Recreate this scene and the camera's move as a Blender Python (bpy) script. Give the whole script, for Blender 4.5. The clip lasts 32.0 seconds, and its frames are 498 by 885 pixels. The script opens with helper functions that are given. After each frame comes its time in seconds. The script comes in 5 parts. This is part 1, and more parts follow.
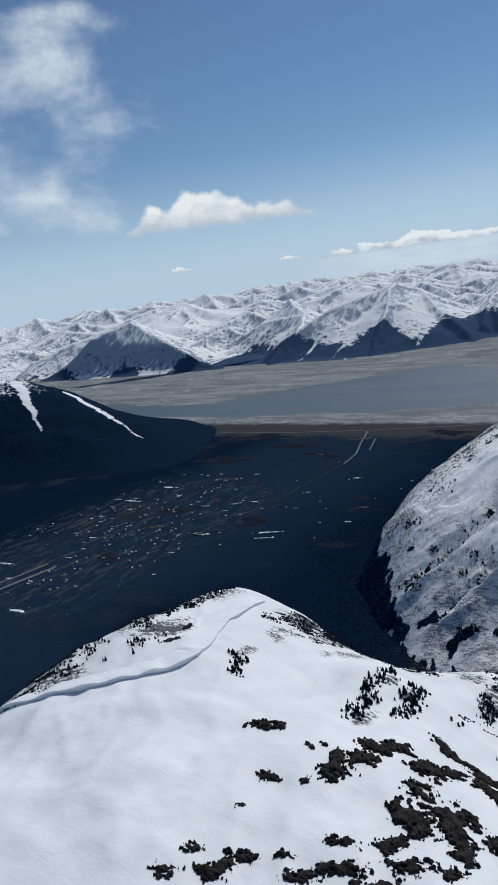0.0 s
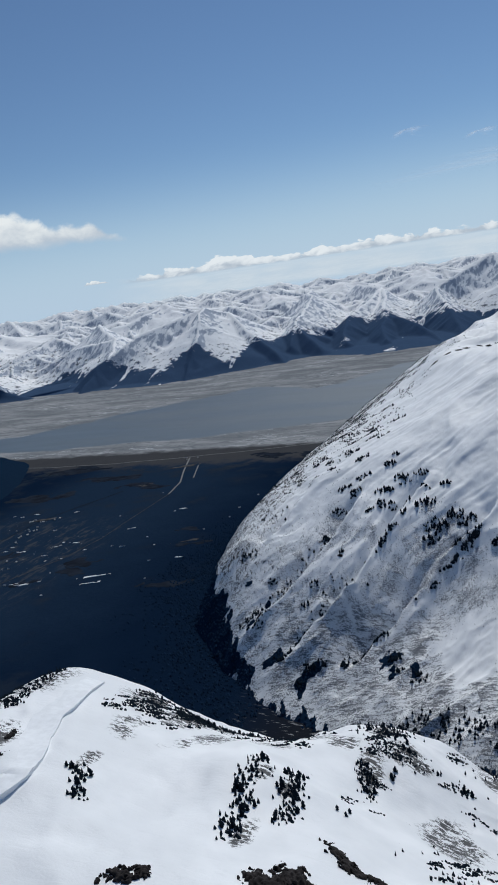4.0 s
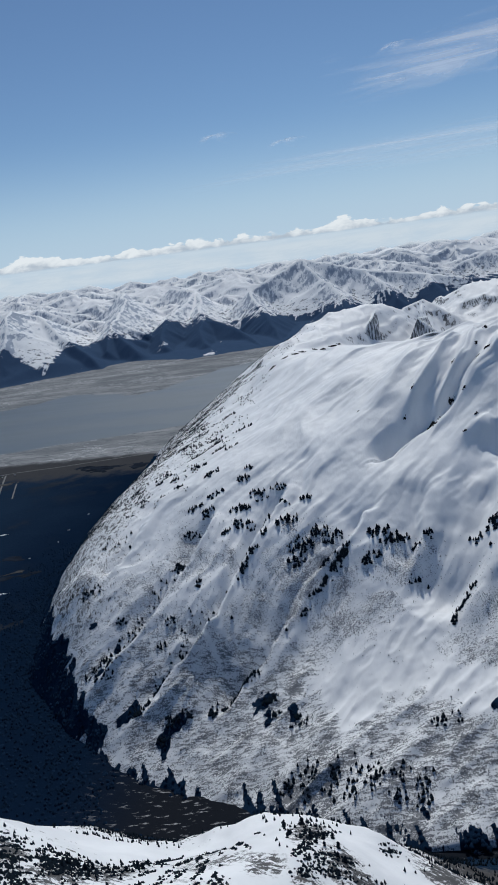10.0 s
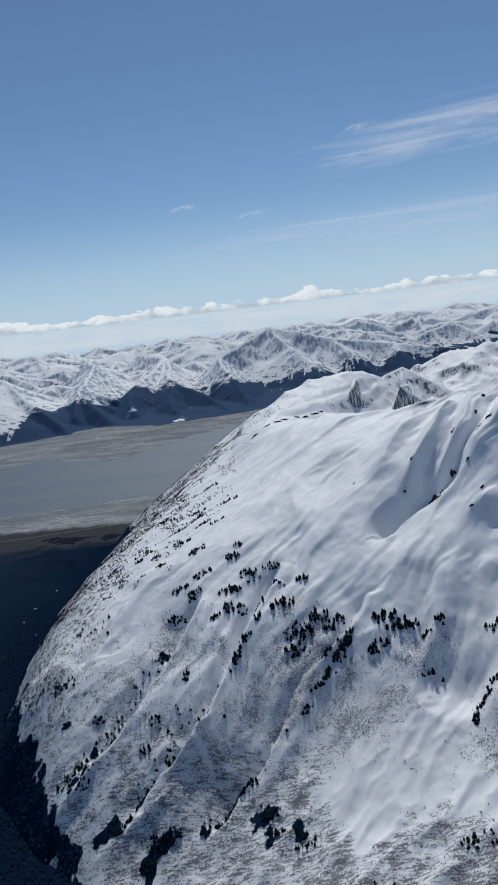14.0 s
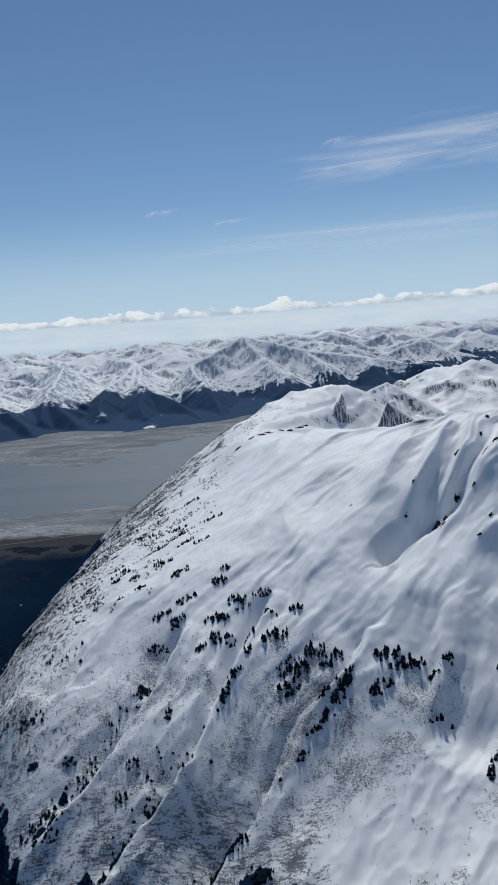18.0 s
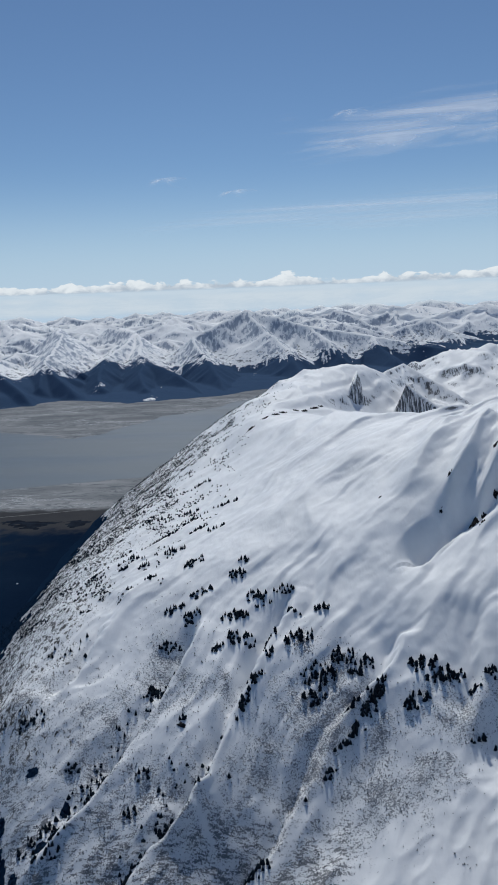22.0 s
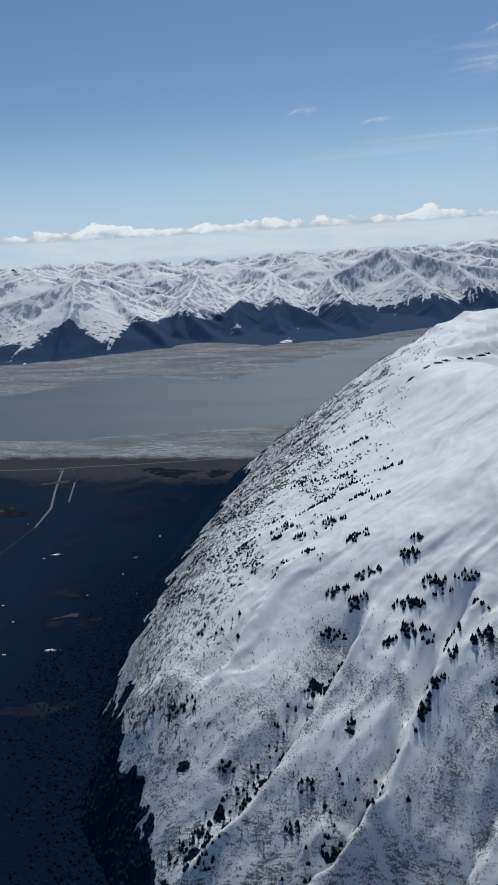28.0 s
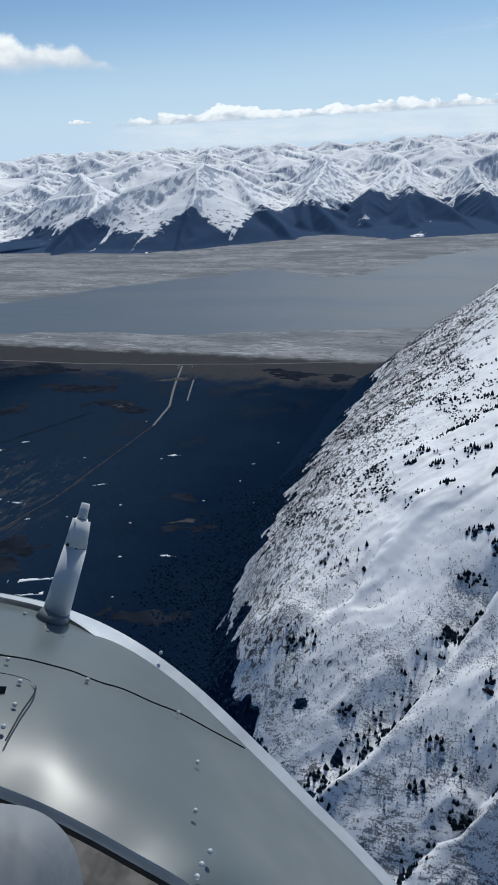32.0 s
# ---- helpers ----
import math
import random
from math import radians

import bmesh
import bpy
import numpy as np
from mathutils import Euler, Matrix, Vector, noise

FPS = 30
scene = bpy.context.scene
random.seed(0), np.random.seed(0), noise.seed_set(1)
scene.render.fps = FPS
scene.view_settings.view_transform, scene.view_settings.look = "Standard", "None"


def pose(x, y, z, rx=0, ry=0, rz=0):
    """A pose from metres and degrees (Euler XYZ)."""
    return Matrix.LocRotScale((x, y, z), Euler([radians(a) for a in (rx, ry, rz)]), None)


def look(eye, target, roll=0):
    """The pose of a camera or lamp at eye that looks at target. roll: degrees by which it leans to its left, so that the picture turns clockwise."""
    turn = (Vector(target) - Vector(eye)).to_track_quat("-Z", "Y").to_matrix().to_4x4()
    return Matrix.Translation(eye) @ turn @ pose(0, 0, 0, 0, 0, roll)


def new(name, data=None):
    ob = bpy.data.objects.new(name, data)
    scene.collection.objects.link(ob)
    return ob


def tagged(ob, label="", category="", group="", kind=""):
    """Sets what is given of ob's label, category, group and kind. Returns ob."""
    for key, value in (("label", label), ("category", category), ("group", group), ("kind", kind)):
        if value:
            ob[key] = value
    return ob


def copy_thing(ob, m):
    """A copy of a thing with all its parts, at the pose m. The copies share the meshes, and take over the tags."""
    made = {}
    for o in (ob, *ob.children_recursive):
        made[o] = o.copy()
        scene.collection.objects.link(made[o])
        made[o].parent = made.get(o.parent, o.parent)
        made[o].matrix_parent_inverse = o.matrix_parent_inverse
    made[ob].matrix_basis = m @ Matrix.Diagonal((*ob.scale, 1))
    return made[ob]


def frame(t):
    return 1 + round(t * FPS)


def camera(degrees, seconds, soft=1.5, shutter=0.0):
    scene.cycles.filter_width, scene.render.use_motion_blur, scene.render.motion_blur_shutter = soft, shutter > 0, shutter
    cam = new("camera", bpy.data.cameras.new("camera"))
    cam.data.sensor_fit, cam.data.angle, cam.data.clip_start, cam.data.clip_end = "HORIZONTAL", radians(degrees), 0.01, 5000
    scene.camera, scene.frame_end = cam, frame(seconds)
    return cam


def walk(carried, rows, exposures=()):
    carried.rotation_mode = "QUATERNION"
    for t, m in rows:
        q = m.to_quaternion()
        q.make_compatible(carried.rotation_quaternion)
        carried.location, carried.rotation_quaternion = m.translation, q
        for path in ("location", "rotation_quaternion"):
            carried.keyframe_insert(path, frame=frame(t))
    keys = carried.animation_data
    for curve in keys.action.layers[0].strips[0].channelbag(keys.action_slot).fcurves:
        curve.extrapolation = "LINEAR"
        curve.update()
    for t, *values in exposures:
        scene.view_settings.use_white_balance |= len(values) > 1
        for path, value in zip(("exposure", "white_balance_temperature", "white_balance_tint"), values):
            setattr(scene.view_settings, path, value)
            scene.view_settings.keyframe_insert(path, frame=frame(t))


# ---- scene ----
# The whole range is laid out at one tenth of its real size, so that it ends inside the lens's far limit:
# 1 m here is 10 m of land.
cam = camera(36.48, 32.0, soft=1.7)
PATH = [
    (0, (58.63, -87.43, 141.50), (-0.63, -9.48, 121.20), -7.90),
    (0.5, (56.78, -85.46, 141.60), (-0.01, -5.66, 121.45), -7.66),
    (1, (55.06, -83.51, 141.65), (1.65, -1.31, 121.85), -7.26),
    (1.5, (53.44, -81.54, 141.68), (3.51, 2.87, 122.15), -6.81),
    (2, (51.82, -79.51, 141.73), (5.22, 6.81, 122.36), -6.48),
    (2.5, (50.12, -77.40, 141.78), (6.60, 10.55, 122.52), -6.53),
    (3, (48.36, -75.32, 141.74), (7.09, 13.66, 122.29), -6.85),
    (3.5, (46.59, -73.20, 141.68), (7.16, 16.51, 121.75), -7.63),
    (5.5, (39.09, -63.90, 141.51), (3.12, 26.66, 119.05), -9.89),
    (6, (37.34, -61.79, 141.25), (2.74, 29.16, 118.23), -10.00),
    (6.5, (35.61, -59.47, 141.13), (2.63, 31.90, 117.38), -9.84),
    (7, (33.89, -57.00, 141.15), (2.49, 34.74, 116.71), -9.34),
    (7.5, (32.28, -54.69, 140.91), (2.38, 37.45, 116.07), -8.78),
    (8, (30.68, -52.18, 140.70), (2.98, 40.54, 115.46), -8.43),
    (8.5, (29.06, -49.68, 140.47), (3.95, 43.73, 115.08), -8.37),
    (9, (27.44, -47.20, 140.36), (5.79, 47.07, 114.94), -8.37),
    (9.5, (25.90, -44.70, 140.40), (7.95, 50.51, 115.68), -8.07),
    (10, (24.56, -42.40, 140.37), (9.76, 53.71, 117.06), -7.56),
    (10.5, (23.20, -40.23, 140.32), (11.03, 56.78, 119.32), -7.11),
    (11, (21.80, -38.04, 140.38), (11.55, 59.58, 121.26), -6.95),
    (11.5, (20.35, -35.84, 140.37), (11.27, 62.13, 122.47), -7.20),
    (12, (18.87, -33.48, 140.39), (10.40, 64.68, 123.25), -7.58),
    (12.5, (17.43, -31.08, 140.31), (9.05, 67.17, 123.70), -7.69),
    (13, (15.99, -28.63, 140.21), (7.39, 69.69, 124.14), -7.52),
    (13.5, (14.58, -26.15, 140.15), (5.55, 72.23, 124.62), -7.13),
    (14, (13.22, -23.82, 139.95), (3.90, 74.54, 124.53), -6.79),
    (14.5, (11.84, -21.46, 139.81), (2.59, 76.92, 124.43), -6.55),
    (16.5, (6.55, -11.71, 139.99), (-0.28, 86.91, 124.91), -6.19),
    (17, (5.29, -9.61, 139.93), (-1.31, 89.01, 124.76), -6.09),
    (17.5, (3.97, -7.31, 140.02), (-1.96, 91.44, 125.36), -5.52),
    (18, (2.70, -4.97, 139.99), (-1.99, 93.84, 125.30), -4.33),
    (18.5, (1.43, -2.53, 139.95), (-1.61, 96.49, 126.31), -2.57),
    (19, (0.03, 0.01, 140.00), (0.16, 99.20, 127.28), -0.00),
    (19.5, (-1.34, 2.54, 140.00), (-1.01, 101.21, 123.76), -0.18),
    (20, (-2.67, 5.00, 140.01), (-2.41, 103.49, 122.68), -1.07),
    (20.5, (-3.90, 7.29, 139.94), (-4.55, 105.76, 122.49), -1.52),
    (21, (-5.08, 9.66, 139.97), (-7.12, 108.14, 122.71), -1.72),
    (21.5, (-6.21, 12.15, 140.07), (-9.49, 110.56, 122.64), -2.04),
    (22, (-7.34, 14.57, 140.02), (-11.50, 112.84, 121.99), -2.19),
    (22.5, (-8.48, 17.05, 139.92), (-13.22, 115.11, 120.91), -2.43),
    (23, (-9.67, 19.65, 139.90), (-15.43, 117.42, 119.70), -2.77),
    (23.5, (-10.86, 22.12, 139.78), (-18.49, 119.57, 118.70), -3.10),
    (24, (-12.01, 24.54, 139.66), (-22.22, 121.61, 117.91), -3.20),
    (24.5, (-13.09, 27.03, 139.69), (-26.22, 123.75, 117.94), -3.21),
    (25, (-14.08, 29.34, 139.60), (-29.32, 125.83, 118.21), -2.80),
    (25.5, (-15.10, 31.58, 139.53), (-31.46, 128.00, 118.66), -2.28),
    (27.5, (-19.35, 40.70, 139.79), (-38.99, 135.97, 116.62), -2.74),
    (28, (-20.48, 43.06, 139.84), (-41.77, 137.55, 114.97), -3.40),
    (28.5, (-21.61, 45.39, 139.84), (-44.03, 139.23, 113.54), -3.98),
    (29, (-22.80, 47.71, 139.82), (-45.60, 141.17, 112.52), -4.31),
    (29.5, (-24.05, 50.09, 139.87), (-47.07, 143.27, 111.78), -4.14),
    (30, (-25.27, 52.28, 139.84), (-49.25, 144.88, 110.65), -3.63),
    (30.5, (-26.48, 54.40, 139.78), (-52.49, 145.79, 108.64), -3.13),
    (31, (-27.76, 56.61, 139.87), (-56.95, 146.06, 106.00), -2.92),
    (31.5, (-28.96, 58.68, 139.83), (-61.50, 145.92, 103.35), -3.05),
    (32, (-30.18, 60.73, 139.74), (-65.23, 146.67, 102.51), -3.36),
]
walk(cam, [(t, look(eye, target, roll)) for t, eye, target, roll in PATH],
     exposures=[(0.0, 0.0, 6100, 7), (29.0, 0.0, 6100, 7), (30.5, 0.08, 6100, 7), (32.0, 0.25, 6100, 7)])

# ---- sky, sun and exposure ----
SUN_AZ, SUN_EL = -3.0, 49.0      # degrees right of +y, degrees above the horizon
world = bpy.data.worlds.new("sky")
scene.world = world
world.use_nodes = True
wt = world.node_tree
sky = wt.nodes.new("ShaderNodeTexSky")
sky.sky_type, sky.sun_disc = "NISHITA", False
sky.sun_elevation, sky.sun_rotation = radians(SUN_EL), radians(SUN_AZ)
sky.altitude, sky.air_density, sky.dust_density, sky.ozone_density = 1400, 1.0, 0.1, 4.0
wt.nodes["Background"].inputs["Strength"].default_value = 0.063
# pale haze low over the horizon, all the way round
way = wt.nodes.new("ShaderNodeTexCoord")
split = wt.nodes.new("ShaderNodeSeparateXYZ")
rise = wt.nodes.new("ShaderNodeMapRange")
rise.interpolation_type = "SMOOTHERSTEP"
rise.inputs["From Min"].default_value, rise.inputs["From Max"].default_value = -0.03, 0.19
rise.inputs["To Min"].default_value, rise.inputs["To Max"].default_value = 0.92, 0.0
haze = wt.nodes.new("ShaderNodeMix")
haze.data_type = "RGBA"
haze.inputs[7].default_value = (7.4, 9.2, 11.2, 1)
wt.links.new(way.outputs["Generated"], split.inputs[0])
wt.links.new(split.outputs[2], rise.inputs["Value"])
wt.links.new(rise.outputs["Result"], haze.inputs["Factor"])
wt.links.new(sky.outputs[0], haze.inputs[6])
wt.links.new(haze.outputs[2], wt.nodes["Background"].inputs["Color"])
sun = new("sun", bpy.data.lights.new("sun", "SUN"))
sun.data.energy, sun.data.angle, sun.data.color = 2.6, radians(0.53), (1.0, 0.95, 0.875)
sa, se = radians(SUN_AZ), radians(SUN_EL)
sun.matrix_basis = look((math.sin(sa) * math.cos(se) * 900, math.cos(sa) * math.cos(se) * 900, math.sin(se) * 900), (0, 0, 0))


# ---- numbers in fields ----
def hashed(ix, iy, seed):
    h = (ix.astype(np.int64) * 374761393 + iy.astype(np.int64) * 668265263 + seed * 1274126177) & 0xFFFFFFFF
    h = ((h ^ (h >> 13)) * 1274126177) & 0xFFFFFFFF
    return ((h ^ (h >> 16)) & 0xFFFF) / 65535.0


def vnoise(x, y, seed=0):
    """Smooth value noise, -1 to 1."""
    ix, iy = np.floor(x), np.floor(y)
    u, v = x - ix, y - iy
    u, v = u * u * u * (u * (u * 6 - 15) + 10), v * v * v * (v * (v * 6 - 15) + 10)
    a, b = hashed(ix, iy, seed), hashed(ix + 1, iy, seed)
    c, d = hashed(ix, iy + 1, seed), hashed(ix + 1, iy + 1, seed)
    return 2 * ((a * (1 - u) + b * u) * (1 - v) + (c * (1 - u) + d * u) * v) - 1


def fbm(x, y, octaves=5, seed=0, gain=0.5):
    out, amp, tot = 0, 1.0, 0.0
    c, s = math.cos(0.6), math.sin(0.6)
    for o in range(octaves):
        out = out + amp * vnoise(x, y, seed + 17 * o)
        tot += amp
        amp *= gain
        x, y = 2.03 * (c * x - s * y) + 3.1, 2.03 * (s * x + c * y) + 1.7
    return out / tot


def ridged(x, y, octaves=6, seed=0, gain=0.52):
    """Sharp-crested noise, 0 to 1."""
    out, amp, tot, weight = 0, 1.0, 0.0, 1.0
    c, s = math.cos(0.5), math.sin(0.5)
    for o in range(octaves):
        n = (1 - np.abs(vnoise(x, y, seed + 31 * o) * 1.15).clip(0, 1)) ** 1.6 * weight
        out = out + amp * n
        tot += amp
        amp *= gain
        weight = (0.25 + 1.1 * n).clip(0, 1)
        x, y = 2.1 * (c * x - s * y) + 5.3, 2.1 * (s * x + c * y) + 2.9
    return out / tot


def sheet_through(spurs):
    """A smooth land form that passes through its crest, face and foot lines."""
    p = np.array([q for line in spurs.values() for q in line], float)
    d = np.hypot(p[:, None, 0] - p[None, :, 0], p[:, None, 1] - p[None, :, 1])
    n = len(p)
    A = np.zeros((n + 3, n + 3))
    A[:n, :n] = np.where(d > 0, d * d * np.log(np.maximum(d, 1e-9)), 0) + np.eye(n) * 90.0
    A[:n, n], A[:n, n + 1], A[:n, n + 2] = 1, p[:, 0], p[:, 1]
    A[n:, :n] = A[:n, n:].T
    w = np.linalg.solve(A, np.r_[p[:, 2], 0, 0, 0])

    def height(x, y):
        z = w[n] + w[n + 1] * x + w[n + 2] * y
        for (px, py, _), k in zip(p, w):
            r2 = (x - px) ** 2 + (y - py) ** 2
            z = z + k * 0.5 * r2 * np.log(np.maximum(r2, 1e-12))
        return z
    return height


def smooth(a, b, x):
    t = ((x - a) / (b - a)).clip(0, 1)
    return t * t * (3 - 2 * t)


def grid_mesh(name, X, Y, Z, material, keep=None, cover=None):
    """One mesh from a grid of heights; keep: which vertices' quads are kept; cover: what grows there, for the material."""
    r, c = X.shape
    me = bpy.data.meshes.new(name)
    i = (np.arange(r - 1)[:, None] * c + np.arange(c - 1)[None, :])
    quads = np.stack([i, i + 1, i + c + 1, i + c], -1).reshape(-1, 4)
    if keep is not None:
        quads = quads[keep.ravel()[quads].any(1)]
    used, quads = np.unique(quads, return_inverse=True)
    quads = quads.reshape(-1, 4)
    co = np.stack([X.ravel(), Y.ravel(), Z.ravel()], -1)[used].astype(np.float32)
    me.vertices.add(len(co))
    me.vertices.foreach_set("co", co.ravel())
    me.loops.add(quads.size)
    me.loops.foreach_set("vertex_index", quads.ravel().astype(np.int32))
    me.polygons.add(len(quads))
    me.polygons.foreach_set("loop_start", np.arange(0, quads.size, 4, dtype=np.int32))
    me.polygons.foreach_set("use_smooth", np.ones(len(quads), bool))
    me.update(calc_edges=True)
    if cover is not None:
        for key, values in zip(("brush", "wood"), cover):
            me.attributes.new(key, "FLOAT", "POINT").data.foreach_set("value", values.ravel()[used].astype(np.float32))
    me.materials.append(material)
    return new(name, me)


# ---- materials ----
class Nodes:
    """Short hand for building a node material."""

    def __init__(self, name):
        self.mat = bpy.data.materials.new(name)
        self.mat.use_nodes = True
        self.tree = self.mat.node_tree
        self.bsdf = self.tree.nodes["Principled BSDF"]
        self.out = self.tree.nodes["Material Output"]
        geo = self.tree.nodes.new("ShaderNodeNewGeometry")
        self.pos, self.normal, self.geo = geo.outputs["Position"], geo.outputs["Normal"], geo

    def put(self, socket, value):
        if hasattr(value, "is_linked"):
            self.tree.links.new(value, socket)
        else:
            socket.default_value = value

    def math(self, op, a, b=0.0, clamp=False):
        n = self.tree.nodes.new("ShaderNodeMath")
        n.operation, n.use_clamp = op, clamp
        self.put(n.inputs[0], a), self.put(n.inputs[1], b)
        return n.outputs[0]

    def grown(self, key):
        n = self.tree.nodes.new("ShaderNodeAttribute")
        n.attribute_name = key
        return n.outputs["Fac"]

    def axis(self, vector, k):
        n = self.tree.nodes.new("ShaderNodeSeparateXYZ")
        self.put(n.inputs[0], vector)
        return n.outputs[k]

    def scaled(self, vector, scale, turn=0.0):
        n = self.tree.nodes.new("ShaderNodeMapping")
        self.put(n.inputs["Vector"], vector)
        n.inputs["Scale"].default_value = scale
        n.inputs["Rotation"].default_value = (0, 0, radians(turn))
        return n.outputs[0]

    def noise(self, scale, detail=4.0, rough=0.55, vector=None, warp=0.0):
        n = self.tree.nodes.new("ShaderNodeTexNoise")
        self.put(n.inputs["Vector"], self.pos if vector is None else vector)
        n.inputs["Scale"].default_value, n.inputs["Detail"].default_value = scale, detail
        n.inputs["Roughness"].default_value, n.inputs["Distortion"].default_value = rough, warp
        return n.outputs["Fac"]

    def step(self, value, low, high, to0=0.0, to1=1.0):
        n = self.tree.nodes.new("ShaderNodeMapRange")
        n.interpolation_type = "SMOOTHSTEP"
        self.put(n.inputs["Value"], value)
        self.put(n.inputs["From Min"], low), self.put(n.inputs["From Max"], high)
        self.put(n.inputs["To Min"], to0), self.put(n.inputs["To Max"], to1)
        return n.outputs["Result"]

    def mix(self, fac, a, b):
        n = self.tree.nodes.new("ShaderNodeMix")
        n.data_type = "RGBA"
        self.put(n.inputs["Factor"], fac)
        for s, v in ((n.inputs[6], a), (n.inputs[7], b)):
            self.put(s, v if hasattr(v, "is_linked") else (*v, 1.0))
        return n.outputs[2]

    def bump(self, height, strength, distance):
        n = self.tree.nodes.new("ShaderNodeBump")
        n.inputs["Strength"].default_value, n.inputs["Distance"].default_value = strength, distance
        self.put(n.inputs["Height"], height)
        self.tree.links.new(n.outputs[0], self.bsdf.inputs["Normal"])

    def done(self, color, rough=0.7, metal=0.0, spec=0.3):
        self.put(self.bsdf.inputs["Base Color"], color if hasattr(color, "is_linked") else (*color, 1.0))
        self.put(self.bsdf.inputs["Roughness"], rough)
        self.put(self.bsdf.inputs["Metallic"], metal)
        self.put(self.bsdf.inputs["Specular IOR Level"], spec)
        return self.mat


SNOW, SNOW_OLD = (0.90, 0.905, 0.91), (0.80, 0.81, 0.82)
ROCK, ROCK_BROWN = (0.035, 0.033, 0.032), (0.06, 0.045, 0.035)
# near woods: their navy takes blue haze into the colour
FOREST, FOREST_DEEP = (0.012, 0.026, 0.050), (0.007, 0.017, 0.035)
# far woods: paled and blued, the haze painted into the colour
HAZY_WOOD, HAZY_WOOD_DEEP = (0.056, 0.094, 0.165), (0.045, 0.078, 0.140)
BRUSH = (0.17, 0.18, 0.205)


def face_snow():
    """Snow on the near mountain: bare brush low down, rock bands on the shoulder, woods on the skirt."""
    m = Nodes("mountain_snow")
    x, y, z, nz = m.axis(m.pos, 0), m.axis(m.pos, 1), m.axis(m.pos, 2), m.axis(m.normal, 2)
    fine, mid, broad = m.noise(1.6, 5, 0.7), m.noise(0.24, 5, 0.62), m.noise(0.05, 4, 0.55)
    color = m.mix(m.step(broad, 0.35, 0.7), SNOW, SNOW_OLD)
    # bare brush: fine twigs in patches, drawn out in rows towards the foot
    thick = m.grown("brush")
    run = m.noise(1.0, 6, 0.7, m.scaled(m.pos, (0.30, 1.5, 0.8), -27), 0.4)
    grit = m.noise(2.2, 7, 0.8, None, 0.3)
    rows = m.step(z, 34.0, 18.0)
    def swing(value, by):
        return m.math("MULTIPLY", m.math("SUBTRACT", value, 0.5), by)
    twig = m.math("ADD", m.math("ADD", swing(grit, 1.5), swing(mid, 0.5)), m.math("ADD", m.math("MULTIPLY", swing(run, 1.25), rows), swing(thick, 0.38)))
    brush = m.math("MULTIPLY", m.step(twig, 0.0, 0.09), m.step(thick, 0.0, 0.30))
    color = m.mix(m.math("MULTIPLY", brush, 0.88), color, m.mix(rows, BRUSH, (0.105, 0.112, 0.128)))
    # rock bands lie along the shoulder
    bands = m.noise(0.55, 6, 0.72, m.scaled(m.pos, (1.5, 0.8, 1.0), -40), 0.5)
    out = m.math("ADD", m.math("MULTIPLY", y, 0.12), m.math("MULTIPLY", x, -1.0))
    edge = m.step(m.math("ADD", out, m.math("MULTIPLY", m.math("SUBTRACT", broad, 0.5), 60.0)), 60.0, 125.0, -0.17, 0.08)
    rocks = m.step(m.math("ADD", bands, edge), 0.565, 0.61)
    color = m.mix(m.math("MULTIPLY", rocks, m.step(z, 16.0, 30.0)), color, m.mix(fine, (0.05, 0.048, 0.048), (0.11, 0.105, 0.10)))
    steep = m.step(m.math("ADD", nz, m.math("MULTIPLY", m.math("SUBTRACT", mid, 0.5), 0.5)), 0.62, 0.54)
    color = m.mix(m.math("MULTIPLY", m.math("MULTIPLY", steep, m.step(y, 415.0, 385.0)), m.step(y, 290.0, 320.0)), color, (0.06, 0.06, 0.062))
    crag = m.step(m.math("ADD", m.math("SUBTRACT", nz, m.step(x, 85.0, 115.0, 0.0, 0.09)), m.math("MULTIPLY", m.math("SUBTRACT", m.noise(0.3, 5, 0.65, m.scaled(m.pos, (1, 1, 0.35))), 0.5), 0.6)), 0.72, 0.63)
    chute = m.noise(0.8, 5, 0.62, m.scaled(m.pos, (1.8, 0.2, 0.12), 14))
    color = m.mix(m.math("MULTIPLY", m.math("MULTIPLY", crag, m.step(chute, 0.56, 0.47, 0.15, 1.0)), m.step(y, 385.0, 420.0)), color, (0.10, 0.102, 0.11))
    # woods: dark needles, with snow between the trees at the ragged edge
    wood = m.step(m.math("ADD", m.grown("wood"), m.math("MULTIPLY", m.math("SUBTRACT", grit, 0.5), 0.9)), 0.40, 0.58)
    # painted paler than the valley's woods to offset the slope's shade
    color = m.mix(wood, color, m.mix(fine, (0.007, 0.019, 0.043), (0.012, 0.029, 0.061)))
    drift = m.noise(0.5, 4, 0.55, m.scaled(m.pos, (1.7, 0.5, 1.0), -43))
    m.bump(m.math("ADD", m.math("MULTIPLY", brush, 0.5), m.math("ADD", m.math("MULTIPLY", drift, 0.3), m.math("MULTIPLY", fine, 0.10))), 0.4, 0.6)
    return m.done(color, 0.6, spec=m.math("SUBTRACT", 0.3, m.math("MULTIPLY", wood, 0.3)))


